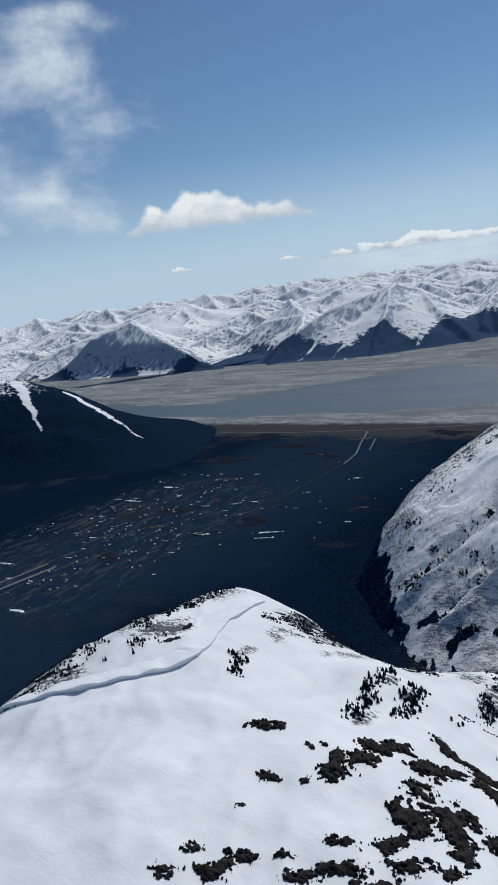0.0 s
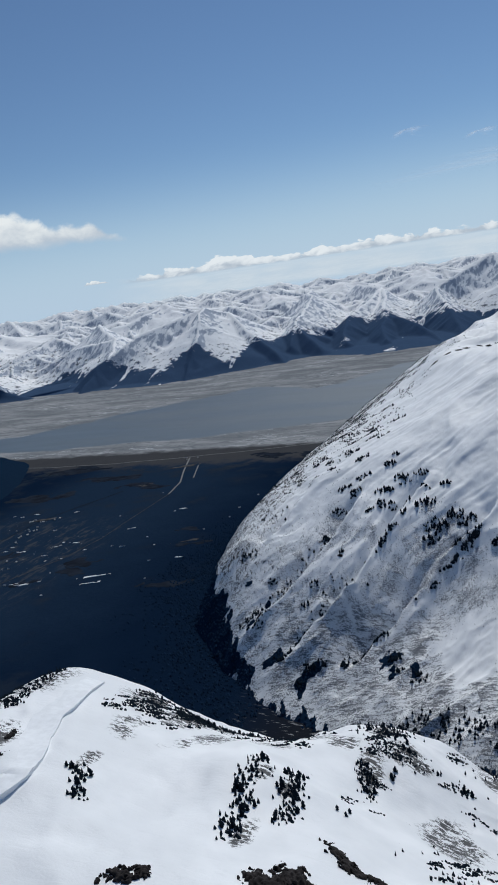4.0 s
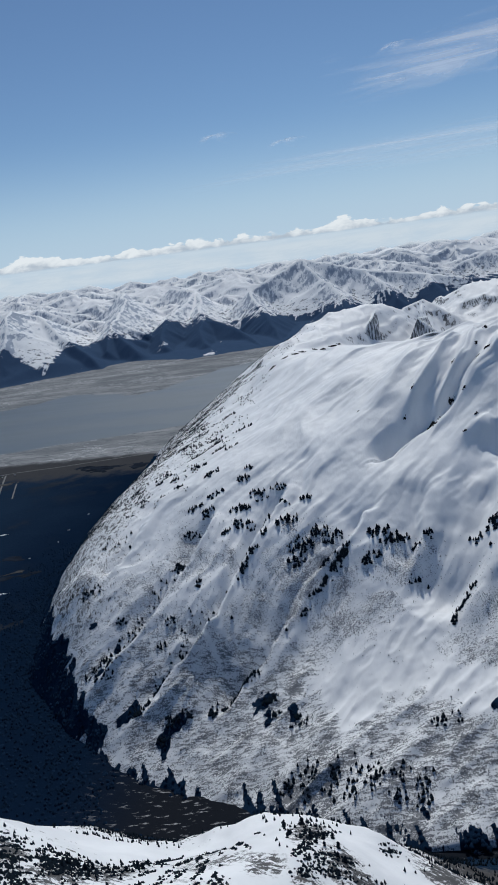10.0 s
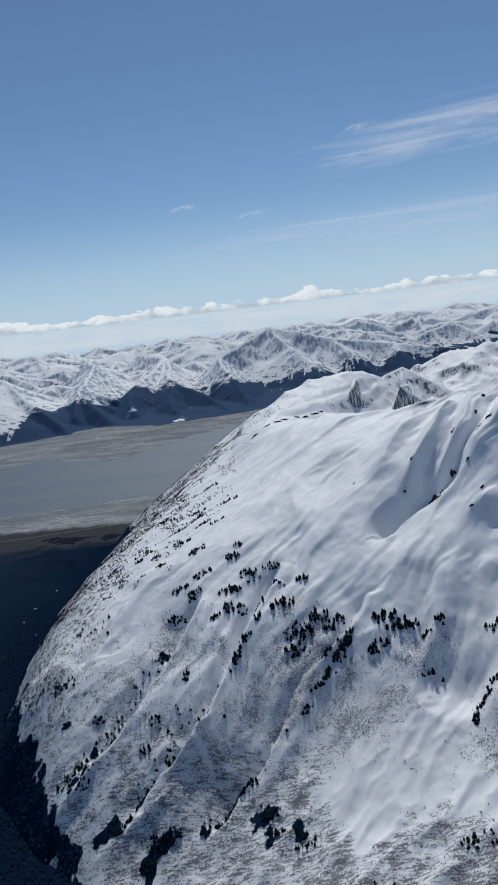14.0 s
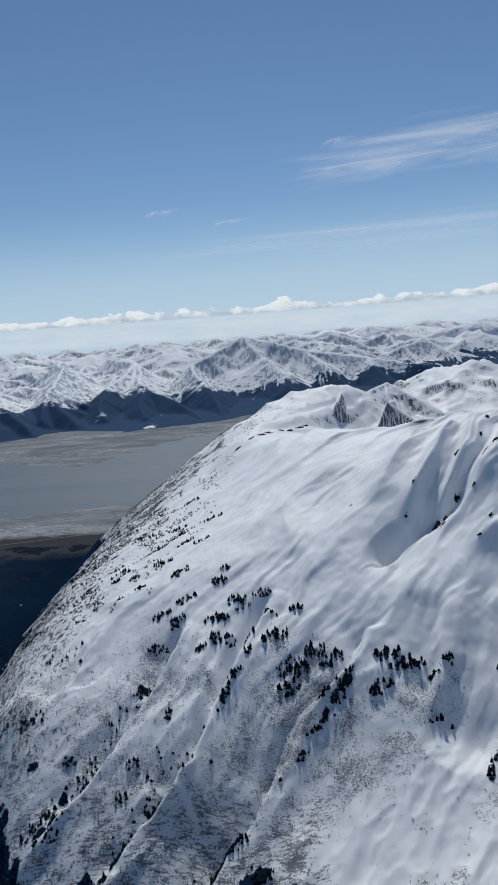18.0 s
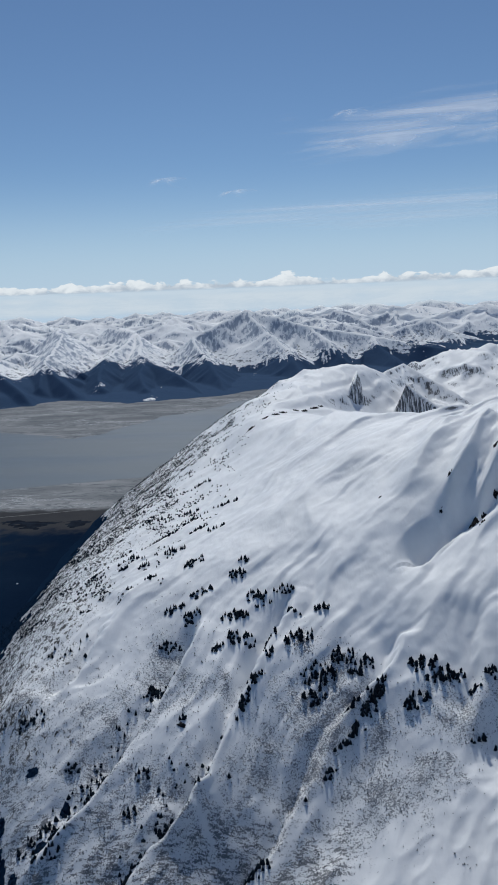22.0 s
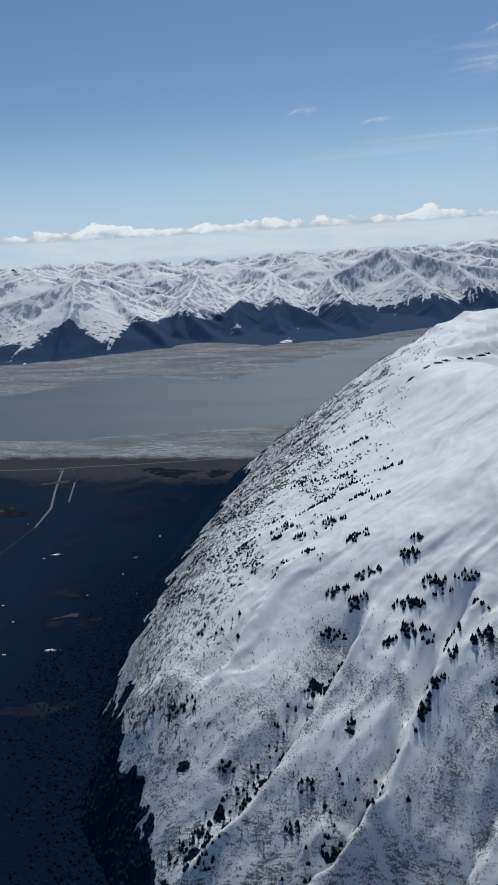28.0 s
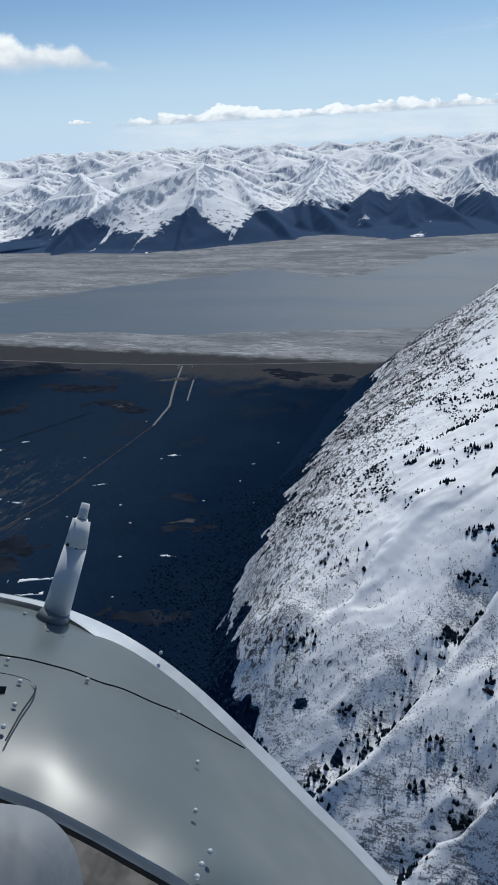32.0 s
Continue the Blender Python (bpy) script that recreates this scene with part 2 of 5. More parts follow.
def ridge_snow():
    """Deep drifted snow with rock showing on steep ground."""
    m = Nodes("drifted_snow")
    nz, z = m.axis(m.normal, 2), m.axis(m.pos, 2)
    fine, mid, broad = m.noise(2.2, 5, 0.65), m.noise(0.5, 5, 0.6), m.noise(0.08, 4, 0.5)
    color = m.mix(m.step(broad, 0.3, 0.6), SNOW, SNOW_OLD)
    steep = m.step(m.math("ADD", nz, m.math("MULTIPLY", m.math("SUBTRACT", mid, 0.5), 0.9)), 0.58, 0.52)
    color = m.mix(steep, color, m.mix(fine, ROCK, ROCK_BROWN))
    low = m.step(m.math("ADD", z, m.math("MULTIPLY", m.math("SUBTRACT", mid, 0.5), 40.0)), 44.0, 26.0)
    brush = m.step(m.math("ADD", m.math("MULTIPLY", fine, 0.8), m.math("MULTIPLY", low, 0.35)), 0.56, 0.66)
    color = m.mix(brush, color, ROCK)
    # scrub and stones break the snow in rows
    row = m.noise(1.0, 6, 0.74, m.scaled(m.pos, (0.75, 1.35, 0.7), -28), 0.4)
    stones = m.step(m.math("ADD", m.math("MULTIPLY", row, 0.75), m.math("ADD", m.math("MULTIPLY", fine, 0.25), m.math("MULTIPLY", m.grown("brush"), 0.19))), 0.585, 0.62)
    stones = m.math("MULTIPLY", stones, m.step(m.grown("brush"), 0.24, 0.5))
    color = m.mix(m.math("MULTIPLY", stones, 0.96), color, m.mix(fine, ROCK, (0.045, 0.044, 0.046)))
    wood = m.step(m.math("ADD", z, m.math("MULTIPLY", m.math("SUBTRACT", mid, 0.5), 18.0)), 22.0, 18.0)
    color = m.mix(wood, color, m.mix(fine, FOREST_DEEP, FOREST))
    rip = m.noise(0.55, 4, 0.55, m.scaled(m.pos, (0.6, 1.6, 1.0), 25), 0.8)
    m.bump(m.math("ADD", m.math("MULTIPLY", rip, 0.32), m.math("MULTIPLY", fine, 0.16)), 0.5, 0.4)
    return m.done(color, 0.55, spec=m.math("SUBTRACT", 0.3, m.math("MULTIPLY", wood, 0.3)))


def range_snow():
    """Far mountains: dark woods up to the tree line, snow above, rock ribs on the walls; blue haze is painted in."""
    m = Nodes("range_snow")
    z, nz = m.axis(m.pos, 2), m.axis(m.normal, 2)
    rib = m.noise(0.11, 6, 0.68, m.scaled(m.pos, (1.3, 0.6, 0.25)))
    fine, mid, broad = m.noise(0.10, 5, 0.66), m.noise(0.02, 5, 0.6), m.noise(0.006, 4, 0.5)
    color = m.mix(m.step(broad, 0.4, 0.65), (0.93, 0.93, 0.93), (0.86, 0.87, 0.88))
    scrub = m.step(m.math("ADD", z, m.math("MULTIPLY", m.math("SUBTRACT", mid, 0.5), 50.0)), 64.0, 36.0)
    spots = m.step(m.math("ADD", fine, m.math("MULTIPLY", scrub, 0.14)), 0.68, 0.76)
    color = m.mix(m.math("MULTIPLY", spots, 0.85), color, (0.05, 0.06, 0.08))
    # blue of the haze and of shaded walls painted into the rock colour
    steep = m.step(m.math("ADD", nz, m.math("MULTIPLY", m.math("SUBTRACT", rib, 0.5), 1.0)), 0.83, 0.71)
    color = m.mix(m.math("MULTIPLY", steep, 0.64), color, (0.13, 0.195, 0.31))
    chute = m.step(m.noise(0.032, 5, 0.55, m.scaled(m.pos, (1.2, 0.14, 0.08), 6)), 0.57, 0.66, 0.0, 0.36)
    rag = m.math("ADD", m.math("MULTIPLY", m.math("SUBTRACT", mid, 0.5), 1.0), m.math("MULTIPLY", m.math("SUBTRACT", fine, 0.5), 0.8))
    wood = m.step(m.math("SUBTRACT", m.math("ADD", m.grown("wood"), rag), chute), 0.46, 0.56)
    color = m.mix(wood, color, m.mix(fine, HAZY_WOOD_DEEP, HAZY_WOOD))
    m.bump(m.math("ADD", fine, rib), 0.2, 3.0)
    return m.done(color, 0.8, spec=0.0)


def valley_floor():
    """Dark spruce woods with brown meadows, pale clearings and mud at the shore."""
    m = Nodes("valley_floor")
    x, y = m.axis(m.pos, 0), m.axis(m.pos, 1)
    fine, mid, broad = m.noise(0.5, 5, 0.65), m.noise(0.06, 5, 0.6), m.noise(0.014, 4, 0.55)
    color = m.mix(fine, FOREST_DEEP, FOREST)
    # wood colours with blue haze painted in: darker by the mountain's foot, paler westward
    paler_west = m.step(m.math("ADD", x, m.math("MULTIPLY", m.math("SUBTRACT", broad, 0.5), 160.0)), -120.0, -230.0)
    paler_west = m.math("MULTIPLY", paler_west, m.step(x, -360.0, -300.0))
    color = m.mix(paler_west, m.mix(fine, (0.0036, 0.0105, 0.0268), (0.006, 0.0155, 0.0362)), m.mix(fine, (0.010, 0.023, 0.047), (0.016, 0.031, 0.057)))
    meadow = m.math("MULTIPLY", m.step(broad, 0.50, 0.64), m.step(x, -110.0, -200.0))
    color = m.mix(m.math("MULTIPLY", meadow, m.step(mid, 0.4, 0.6)), color, (0.020, 0.028, 0.041))
    # streets, yards and leftover snow of the town, drawn out along the valley
    town = m.math("MULTIPLY", m.math("MULTIPLY", m.step(x, -375.0, -330.0), m.step(x, -195.0, -235.0)), m.math("MULTIPLY", m.step(y, 90.0, 120.0), m.step(y, 350.0, 300.0)))
    lots = m.noise(0.16, 7, 0.68, m.scaled(m.pos, (1.5, 0.45, 1), 18), 0.4)
    color = m.mix(m.math("MULTIPLY", town, m.step(lots, 0.50, 0.62, 0.0, 0.8)), color, m.mix(fine, (0.035, 0.042, 0.052), (0.075, 0.080, 0.088)))
    specks = m.noise(0.5, 5, 0.7, m.scaled(m.pos, (1.4, 0.5, 1), 18))
    color = m.mix(m.math("MULTIPLY", town, m.step(specks, 0.66, 0.71)), color, (0.50, 0.51, 0.53))
    side = m.math("MULTIPLY", m.step(x, -70.0, -35.0), m.step(m.math("ADD", y, m.math("MULTIPLY", m.math("SUBTRACT", mid, 0.5), 60.0)), 165.0, 135.0))
    flats = m.mix(m.step(m.noise(0.5, 6, 0.68, m.scaled(m.pos, (0.45, 1.6, 1), 24)), 0.58, 0.64), (0.014, 0.016, 0.020), (0.36, 0.36, 0.37))
    color = m.mix(m.math("MULTIPLY", side, 0.9), color, flats)
    marsh = m.step(m.math("ADD", y, m.math("MULTIPLY", m.math("SUBTRACT", mid, 0.5), 60.0)), 462.0, 492.0)
    color = m.mix(marsh, color, m.mix(mid, (0.066, 0.066, 0.068), (0.042, 0.045, 0.052)))
    mudtone = m.mix(m.step(m.noise(0.02, 5, 0.6, m.scaled(m.pos, (0.5, 1.6, 1), 14)), 0.35, 0.65), (0.31, 0.315, 0.32), (0.19, 0.20, 0.21))
    braid = m.noise(0.05, 6, 0.65, m.scaled(m.pos, (0.35, 1.5, 1), 12), 1.2)
    mudtone = m.mix(m.step(m.math("ABSOLUTE", m.math("SUBTRACT", braid, 0.5)), 0.035, 0.0), mudtone, (0.14, 0.155, 0.17))
    rime = m.noise(0.045, 7, 0.7, m.scaled(m.pos, (0.4, 1.7, 1), 14), 1.6)
    mudtone = m.mix(m.math("MULTIPLY", m.step(m.math("ABSOLUTE", m.math("SUBTRACT", rime, 0.56)), 0.022, 0.0), m.step(m.noise(0.012, 3, 0.5), 0.48, 0.62)), mudtone, (0.60, 0.61, 0.62))
    far = m.step(m.math("ADD", y, m.math("MULTIPLY", m.math("SUBTRACT", mid, 0.5), 26.0)), 524, 540)
    color = m.mix(far, color, mudtone)
    m.bump(m.math("ADD", fine, mid), 0.5, 0.6)
    return m.done(color, 0.95, spec=0.0)


def arm_water():
    m = Nodes("silty_water")
    n1, n2 = m.noise(0.008, 4, 0.5, m.scaled(m.pos, (0.5, 2.2, 1), 12)), m.noise(0.6, 3, 0.6)
    m.bump(n2, 0.12, 0.15)
    return m.done(m.mix(n1, (0.076, 0.104, 0.132), (0.104, 0.128, 0.150)), m.step(n1, 0.3, 0.7, 0.42, 0.55), spec=0.25)


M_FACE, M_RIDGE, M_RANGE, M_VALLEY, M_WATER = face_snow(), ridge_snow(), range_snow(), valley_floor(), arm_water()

# ---- the land ----
# the near mountain with the long snow face
MOUNTAIN = {
    "foot": [(30, 100, 9), (-15, 128, 6), (-50, 139, 3), (-70, 152, 1), (-91, 172, 0), (-109, 210, 0), (-127, 270, 1), (-134, 350, 0), (-138, 430, -2), (-125, 520, -4), (-70, 620, -4), (100, 95, 18), (190, 110, 28)],
    "shoulder": [(-79, 180, 20), (-93, 202, 30), (-97, 236, 31), (-92, 277, 39), (-81, 314, 47), (-88, 352, 40), (-90, 437, 41), (-64, 416, 55), (-58, 492, 56), (-11, 543, 73)],
    "face": [(-57, 159, 13), (-24, 159, 19), (-8, 150, 15), (7, 125, 14), (-67, 165, 17), (-33, 166, 26), (2, 168, 26), (-45, 184, 32), (-63, 211, 40), (-34, 186, 38), (-41, 213, 47), (-40, 223, 52), (-51, 283, 57), (1, 190, 42), (24, 182, 42), (40, 168, 36), (62, 186, 53)],
    "upper": [(-20, 236, 62), (-28, 323, 68), (9, 231, 66), (24, 251, 78), (50, 236, 78), (71, 261, 98)],
    "crest": [(180, 285, 114), (101, 294, 103.5), (69, 294, 99), (49, 326, 94), (20, 342, 92), (34, 334, 93.5), (-13, 400, 85), (-12, 450, 89.5), (15, 480, 95), (42, 495, 101), (123, 587, 97), (204, 617, 96), (147, 520, 74)],
    "hollow": [(50, 446, 72), (64, 428, 69), (38, 440, 71), (26, 425, 76), (88, 450, 70), (95, 500, 72), (60, 362, 80), (95, 368, 82), (25, 402, 76), (135, 380, 82), (80, 425, 72), (110, 475, 66), (75, 540, 78), (170, 460, 72)],
    "behind": [(260, 330, 116), (200, 400, 95), (250, 180, 85), (300, 520, 80), (320, 250, 110), (60, 640, 60), (200, 720, 55), (0, 700, 0), (320, 100, 50)],
}
mountain_form = sheet_through(MOUNTAIN)


# gullies on the face, from top to bottom: line, half width, depth
GULLIES = [
    ([(-31, 222), (-39, 209), (-50, 190), (-60, 175), (-70, 167)], 3.8, 5.0),
    ([(-2, 226), (-13, 204), (-25, 184), (-38, 168), (-54, 154)], 4.0, 5.8),
    ([(31, 210), (16, 193), (4, 181), (-11, 165), (-30, 151)], 3.6, 5.2),
    ([(69, 222), (59, 196), (49, 178), (37, 163)], 6.5, 5.0),
    ([(-56, 240), (-64, 222), (-74, 200)], 4.0, 2.2),
    ([(8, 238), (4, 222), (-3, 208)], 4.0, 1.8),
    ([(46, 206), (38, 192), (33, 180)], 3.5, 1.8),
]
# ribs and hollows of the bowl under the crest
BOWL_RIBS = [([(70, 284), (52, 255), (40, 238)], 3.0, 5.0), ([(78, 283), (66, 258), (55, 244), (48, 236)], 2.8, 5.0), ([(92, 275), (72, 250), (60, 240)], 3.2, 4.2), ([(58, 292), (40, 262), (31, 246)], 4.0, 3.0), ([(98, 286), (84, 262), (74, 246)], 3.0, 4.0)]
BOWL_FLOOR = [(33, 228), (45, 235), (57, 243), (70, 255)]
BOWL_RAMP = [(24, 220), (44, 229), (58, 235), (73, 245), (92, 260)]


def off_line(x, y, line):
    """Signed distance to the right of a line that runs downhill, and how far along it the nearest point lies, 0 to 1."""
    best, side, along, total = np.full(np.shape(x), 1e9), np.zeros(np.shape(x)), np.zeros(np.shape(x)), 0.0
    length = sum(math.dist(p, q) for p, q in zip(line, line[1:]))
    for (ax, ay), (bx, by) in zip(line, line[1:]):
        dx, dy = bx - ax, by - ay
        seg = math.hypot(dx, dy)
        t = (((x - ax) * dx + (y - ay) * dy) / seg ** 2).clip(0, 1)
        ex, ey = x - ax - t * dx, y - ay - t * dy
        d = np.hypot(ex, ey)
        closer = d < best
        best = np.where(closer, d, best)
        side = np.where(closer, np.sign(ey * dx - ex * dy) * d, side)
        along = np.where(closer, (total + t * seg) / length, along)
        total += seg
    return side, along


def gully_cut(x, y, wander):
    """How deep the gullies cut: a long shaded bank on one side, a steep one up to a rib on the other."""
    z = np.zeros(np.shape(x))
    for k, (line, wide, deep) in enumerate(GULLIES):
        d, along = off_line(x, y, line)
        d = d + wander * (0.5 if k != 3 else 0.15) + (1.6 * fbm(x / 7 + k, y / 7, 3, 52) if k != 3 else 0)
        ends = smooth(0.0, 0.16, along) * smooth(1.02, 0.82, along) * np.exp(-(np.abs(d) / (4.5 * wide)) ** 4)
        if k == 3:                      # the wide avalanche chute has a flat bed
            cut = -smooth(1.7 * wide, 0.5 * wide, np.abs(d)) + 0.45 * np.exp(-((d - 1.9 * wide) / (0.6 * wide)) ** 2)
        else:
            cut = np.where(d < 0, -np.exp(d / (1.9 * wide)), -1 + 1.4 * smooth(0, 1.0 * wide, d)) * np.where(d > wide, np.exp(-(d - wide) / (1.6 * wide)), 1)
        z = z + deep * ends * cut * (0.85 + 0.6 * fbm(x / 13, y / 13, 2, 53 + k))
    return z


# rocky aretes that run from the summit into the hollow: two ends and how steep their sides are
ARETES = [((43, 492, 98), (37, 462, 92.5), 1.7), ((76, 490, 88), (67, 455, 91.5), 2.4), ((67, 455, 91.5), (86, 434, 77), 2.2), ((62, 508, 94), (79, 540, 96), 0.8), ((79, 540, 96), (108, 505, 78), 0.8), ((123, 587, 96), (141, 560, 88), 0.7), ((141, 560, 88), (162, 530, 76), 0.7), ((150, 700, 90), (230, 720, 92), 0.6)]


def mountain_height(x, y):
    z = mountain_form(x, y)
    up = smooth(8, 40, z)
    high = smooth(58, 74, z)
    u, v = 0.73 * x - 0.68 * y, 0.68 * x + 0.73 * y
    bend = 9 * fbm(x / 48, y / 48, 3, 5)
    z = z + gully_cut(x, y, bend)
    skirt = smooth(44, 22, z) * smooth(-4, 8, z)
    side = smooth(-62, -84, x)
    z = z + skirt * ((1 - side) * 2.6 * (ridged((u + bend) / 12, v / 34, 4, 49, 0.55) - 0.45) + side * 1.6 * (ridged(x / 40, y / 15, 4, 50, 0.55) - 0.45))
    g = fbm((u + bend) / 9.0, v / 60.0, 4, 11)
    z = z + up * (1 - 0.45 * high) * 1.1 * g + up * (0.8 * fbm(x / 18, y / 18, 3, 21, 0.4) + 0.14 * fbm(x / 4.5, y / 4.5, 3, 25))
    # wind drifts on the upper face
    z = z + high * (2.0 * fbm((u + bend) / 16, v / 30, 4, 27, 0.42) + 2.0 * (ridged((u + 1.4 * bend) / 23, v / 60, 4, 31, 0.4) - 0.45) + 0.7 * (ridged((u + bend) / 8.0, v / 40, 3, 45) - 0.4))
    z = z + up * smooth(44, 56, z) * 0.7 * fbm((u + 1.2 * bend) / 6.5, v / 24, 3, 42, 0.5)
    z = z + up * (1 - high) * (1.7 * (ridged((u + 1.5 * bend) / 27, v / 70, 4, 35, 0.42) - 0.45) + 1.1 * (ridged((u + bend) / 8.5, v / 32, 3, 39) - 0.4) + 0.14 * fbm(x / 2.2, y / 2.2, 2, 40))
    # the shaded bowl under the crest, its ribs and the bright ramp below it
    d, along = off_line(x, y, BOWL_FLOOR)
    pocket = np.exp(-np.abs((d + 0.4 * bend) / 6.5) ** 1.5) * (0.3 + 0.7 * smooth(1.0, 0.5, along)) * smooth(18, 34, x)
    z = z - pocket * (11.0 - 5.0 * ridged((u + bend) / 6.0, v / 45, 3, 54))
    d, along = off_line(x, y, BOWL_RAMP)
    z = z + 2.4 * np.exp(-(d / 3.6) ** 2) * smooth(0.0, 0.15, along) * smooth(1.0, 0.85, along)
    for line, wide, tall in BOWL_RIBS:
        d, along = off_line(x, y, line)
        z = z + tall * np.exp(-np.abs((d + 0.25 * bend) / wide) ** 1.4) * smooth(0.0, 0.2, along) * smooth(1.0, 0.8, along)
    z = z - 5.0 * np.exp(-((x - 74) / 9) ** 2 - ((y - 217) / 11) ** 2) * (0.7 + 0.6 * fbm(x / 6, y / 6, 3, 55))
    ribs = smooth(222, 258, y) * smooth(345, 305, y) * smooth(34, 62, x)
    z = z + ribs * (5.5 * ridged((u + bend) / 11, v / 90, 4, 29) - 2.2)
    back = smooth(400, 450, y)
    z = z + back * (13.0 * ridged((x + 0.5 * y) / 42, (y - 0.5 * x) / 95, 5, 33, 0.55) - 5.6) * (0.35 + 0.65 * smooth(50, 100, x))
    jag = 1.6 * fbm(x / 6, y / 6, 3, 37) - 1.2 * np.abs(fbm(x / 3, y / 14, 3, 38))
    for (ax, ay, az), (bx, by, bz), steep in ARETES:
        t = (((x - ax) * (bx - ax) + (y - ay) * (by - ay)) / ((bx - ax) ** 2 + (by - ay) ** 2)).clip(0, 1)
        d = np.hypot(x - ax - t * (bx - ax), y - ay - t * (by - ay))
        z = np.where(d < 45, np.maximum(z, az + t * (bz - az) - steep * d + jag * smooth(0, 4, d)), z)
    return z + (1 - up) * 0.8 * fbm(x / 9, y / 9, 3, 23)


MX = np.concatenate([np.linspace(-170, -112, 50), np.linspace(-111.4, 100, 380), np.linspace(101, 330, 120)])
MY = np.concatenate([np.linspace(80, 104, 24), np.linspace(104.5, 320, 420), np.linspace(321.5, 730, 230)])
MOUNTAIN_GRID = mountain_height(*np.meshgrid(MX, MY))


def on_mountain(x, y, g=MOUNTAIN_GRID):
    """Height of the built slope, or another field over it, read off its grid."""
    fi, fj = np.interp(x, MX, np.arange(len(MX))), np.interp(y, MY, np.arange(len(MY)))
    i, j = np.minimum(fi.astype(int), len(MX) - 2), np.minimum(fj.astype(int), len(MY) - 2)
    u, v = fi - i, fj - j
    return (g[j, i] * (1 - u) + g[j, i + 1] * u) * (1 - v) + (g[j + 1, i] * (1 - u) + g[j + 1, i + 1] * u) * v


def in_wood(x, y):
    """How far inside the woods of the west skirt a place lies."""
    return np.maximum(18 - 0.547 * y, -108) - x + 9 * fbm(x / 9, y / 9, 4, 125) + 4 * fbm(x / 2.6, y / 2.6, 2, 126)


# dark stands of spruce in the brush of the foot: place, half length, half width, turn
STANDS = [(-54, 154.5, 5, 1.7, 28), (-41, 144.5, 2.6, 3.4, 20), (-37, 148, 3.0, 1.6, 30), (-11, 151, 3.6, 2.2, 25), (-2, 146, 1.0, 2.6, 0), (-9, 146, 1.1, 2.4, 0), (-66, 168, 1.6, 1.0, 30), (-72, 184, 1.2, 0.9, 20), (52, 131, 1.6, 1.4, 0), (-62, 176, 1.0, 1.6, 0)]
# thick brush: place and reach
THICKETS = [(-46, 187, 6), (-24, 196, 6), (-43, 204, 5), (-53, 193, 4), (16, 168, 5), (12, 162, 4), (27, 160, 4), (-3, 203, 4), (58, 160, 5), (52, 148, 5), (-60, 183, 5), (-30, 160, 5)]


def ground_cover(x, y, z):
    """Bare brush and woods on the near mountain, each 0 to 1."""
    brush = smooth(54, 34, z + 16 * fbm(x / 20, y / 20, 4, 101)) * (0.54 + 0.55 * fbm(x / 7, y / 7, 5, 103, 0.65)).clip(0.10, 1)
    for px, py, r in THICKETS:
        brush = np.maximum(brush, 0.85 * np.exp(-((x - px) ** 2 + (y - py) ** 2 * 1.4) / r ** 2) * (0.72 + 0.9 * fbm(x / 3.5, y / 3.5, 4, 127, 0.6)))
    brush = brush + 0.10 * smooth(28, 18, z)
    # avalanche chutes and their fan have buried the brush
    for k, (line, wide, deep) in enumerate(GULLIES[:4]):
        d, along = off_line(x, y, line)
        d = d + 3.0 * fbm(x / 9, y / 9, 3, 128) + (0 if k == 3 else -0.9 * wide)
        brush = brush * (1 - (0.85 if k == 3 else 0.6) * np.exp(-(d / ((1.3 if k == 3 else 0.45) * wide)) ** 2) * smooth(0.05, 0.2, along) * smooth(1.05, 0.9, along))
    for line, wide in (([(39, 165), (29, 150), (10, 150)], 8.5), ([(28, 148), (48, 137), (72, 130)], 6.0), ([(13, 141), (18, 138)], 3.0)):
        d = np.abs(off_line(x, y, line)[0]) + 9 * fbm(x / 7, y / 7, 5, 129, 0.62)
        brush = brush * (0.06 + 0.94 * smooth(0.4 * wide, 1.7 * wide, d))
    for line in ([(-34, 176), (-28, 173), (-23, 169)], [(-35, 171), (-29, 168), (-25, 163)], [(-16, 173), (-12, 170), (-9, 166)], [(16, 178), (25, 177), (35, 172)]):
        brush = brush * (1 - 0.9 * np.exp(-(off_line(x, y, line)[0] / 0.8) ** 2))
    wood = smooth(-0.8, 1.2, in_wood(x, y))
    rise = np.interp(x, [-60, -20, 0, 30, 80], [1.5, 3.0, 8.0, 10.0, 12.0])
    comb = fbm(x / 1.6 + 0.2 * y, y / 14, 3, 130)
    wood = np.maximum(wood, smooth(0.8, -0.8, z - rise - 3.6 * comb - 2 * fbm(x / 11, y / 11, 3, 105)))
    for px, py, rx, ry, turn in STANDS:
        c, s = math.cos(radians(turn)), math.sin(radians(turn))
        p, q = (x - px) * c + (y - py) * s, (y - py) * c - (x - px) * s
        wood = np.maximum(wood, smooth(-0.15, 0.2, 1 - np.hypot(p / rx, q / ry) + 0.8 * fbm(x / 2, y / 2, 3, 131)))
    return brush.clip(0, 0.85) * (0.74 + 0.18 * smooth(-40, 0, x)), wood


BRUSH_GRID, WOOD_GRID = ground_cover(*np.meshgrid(MX, MY), MOUNTAIN_GRID)


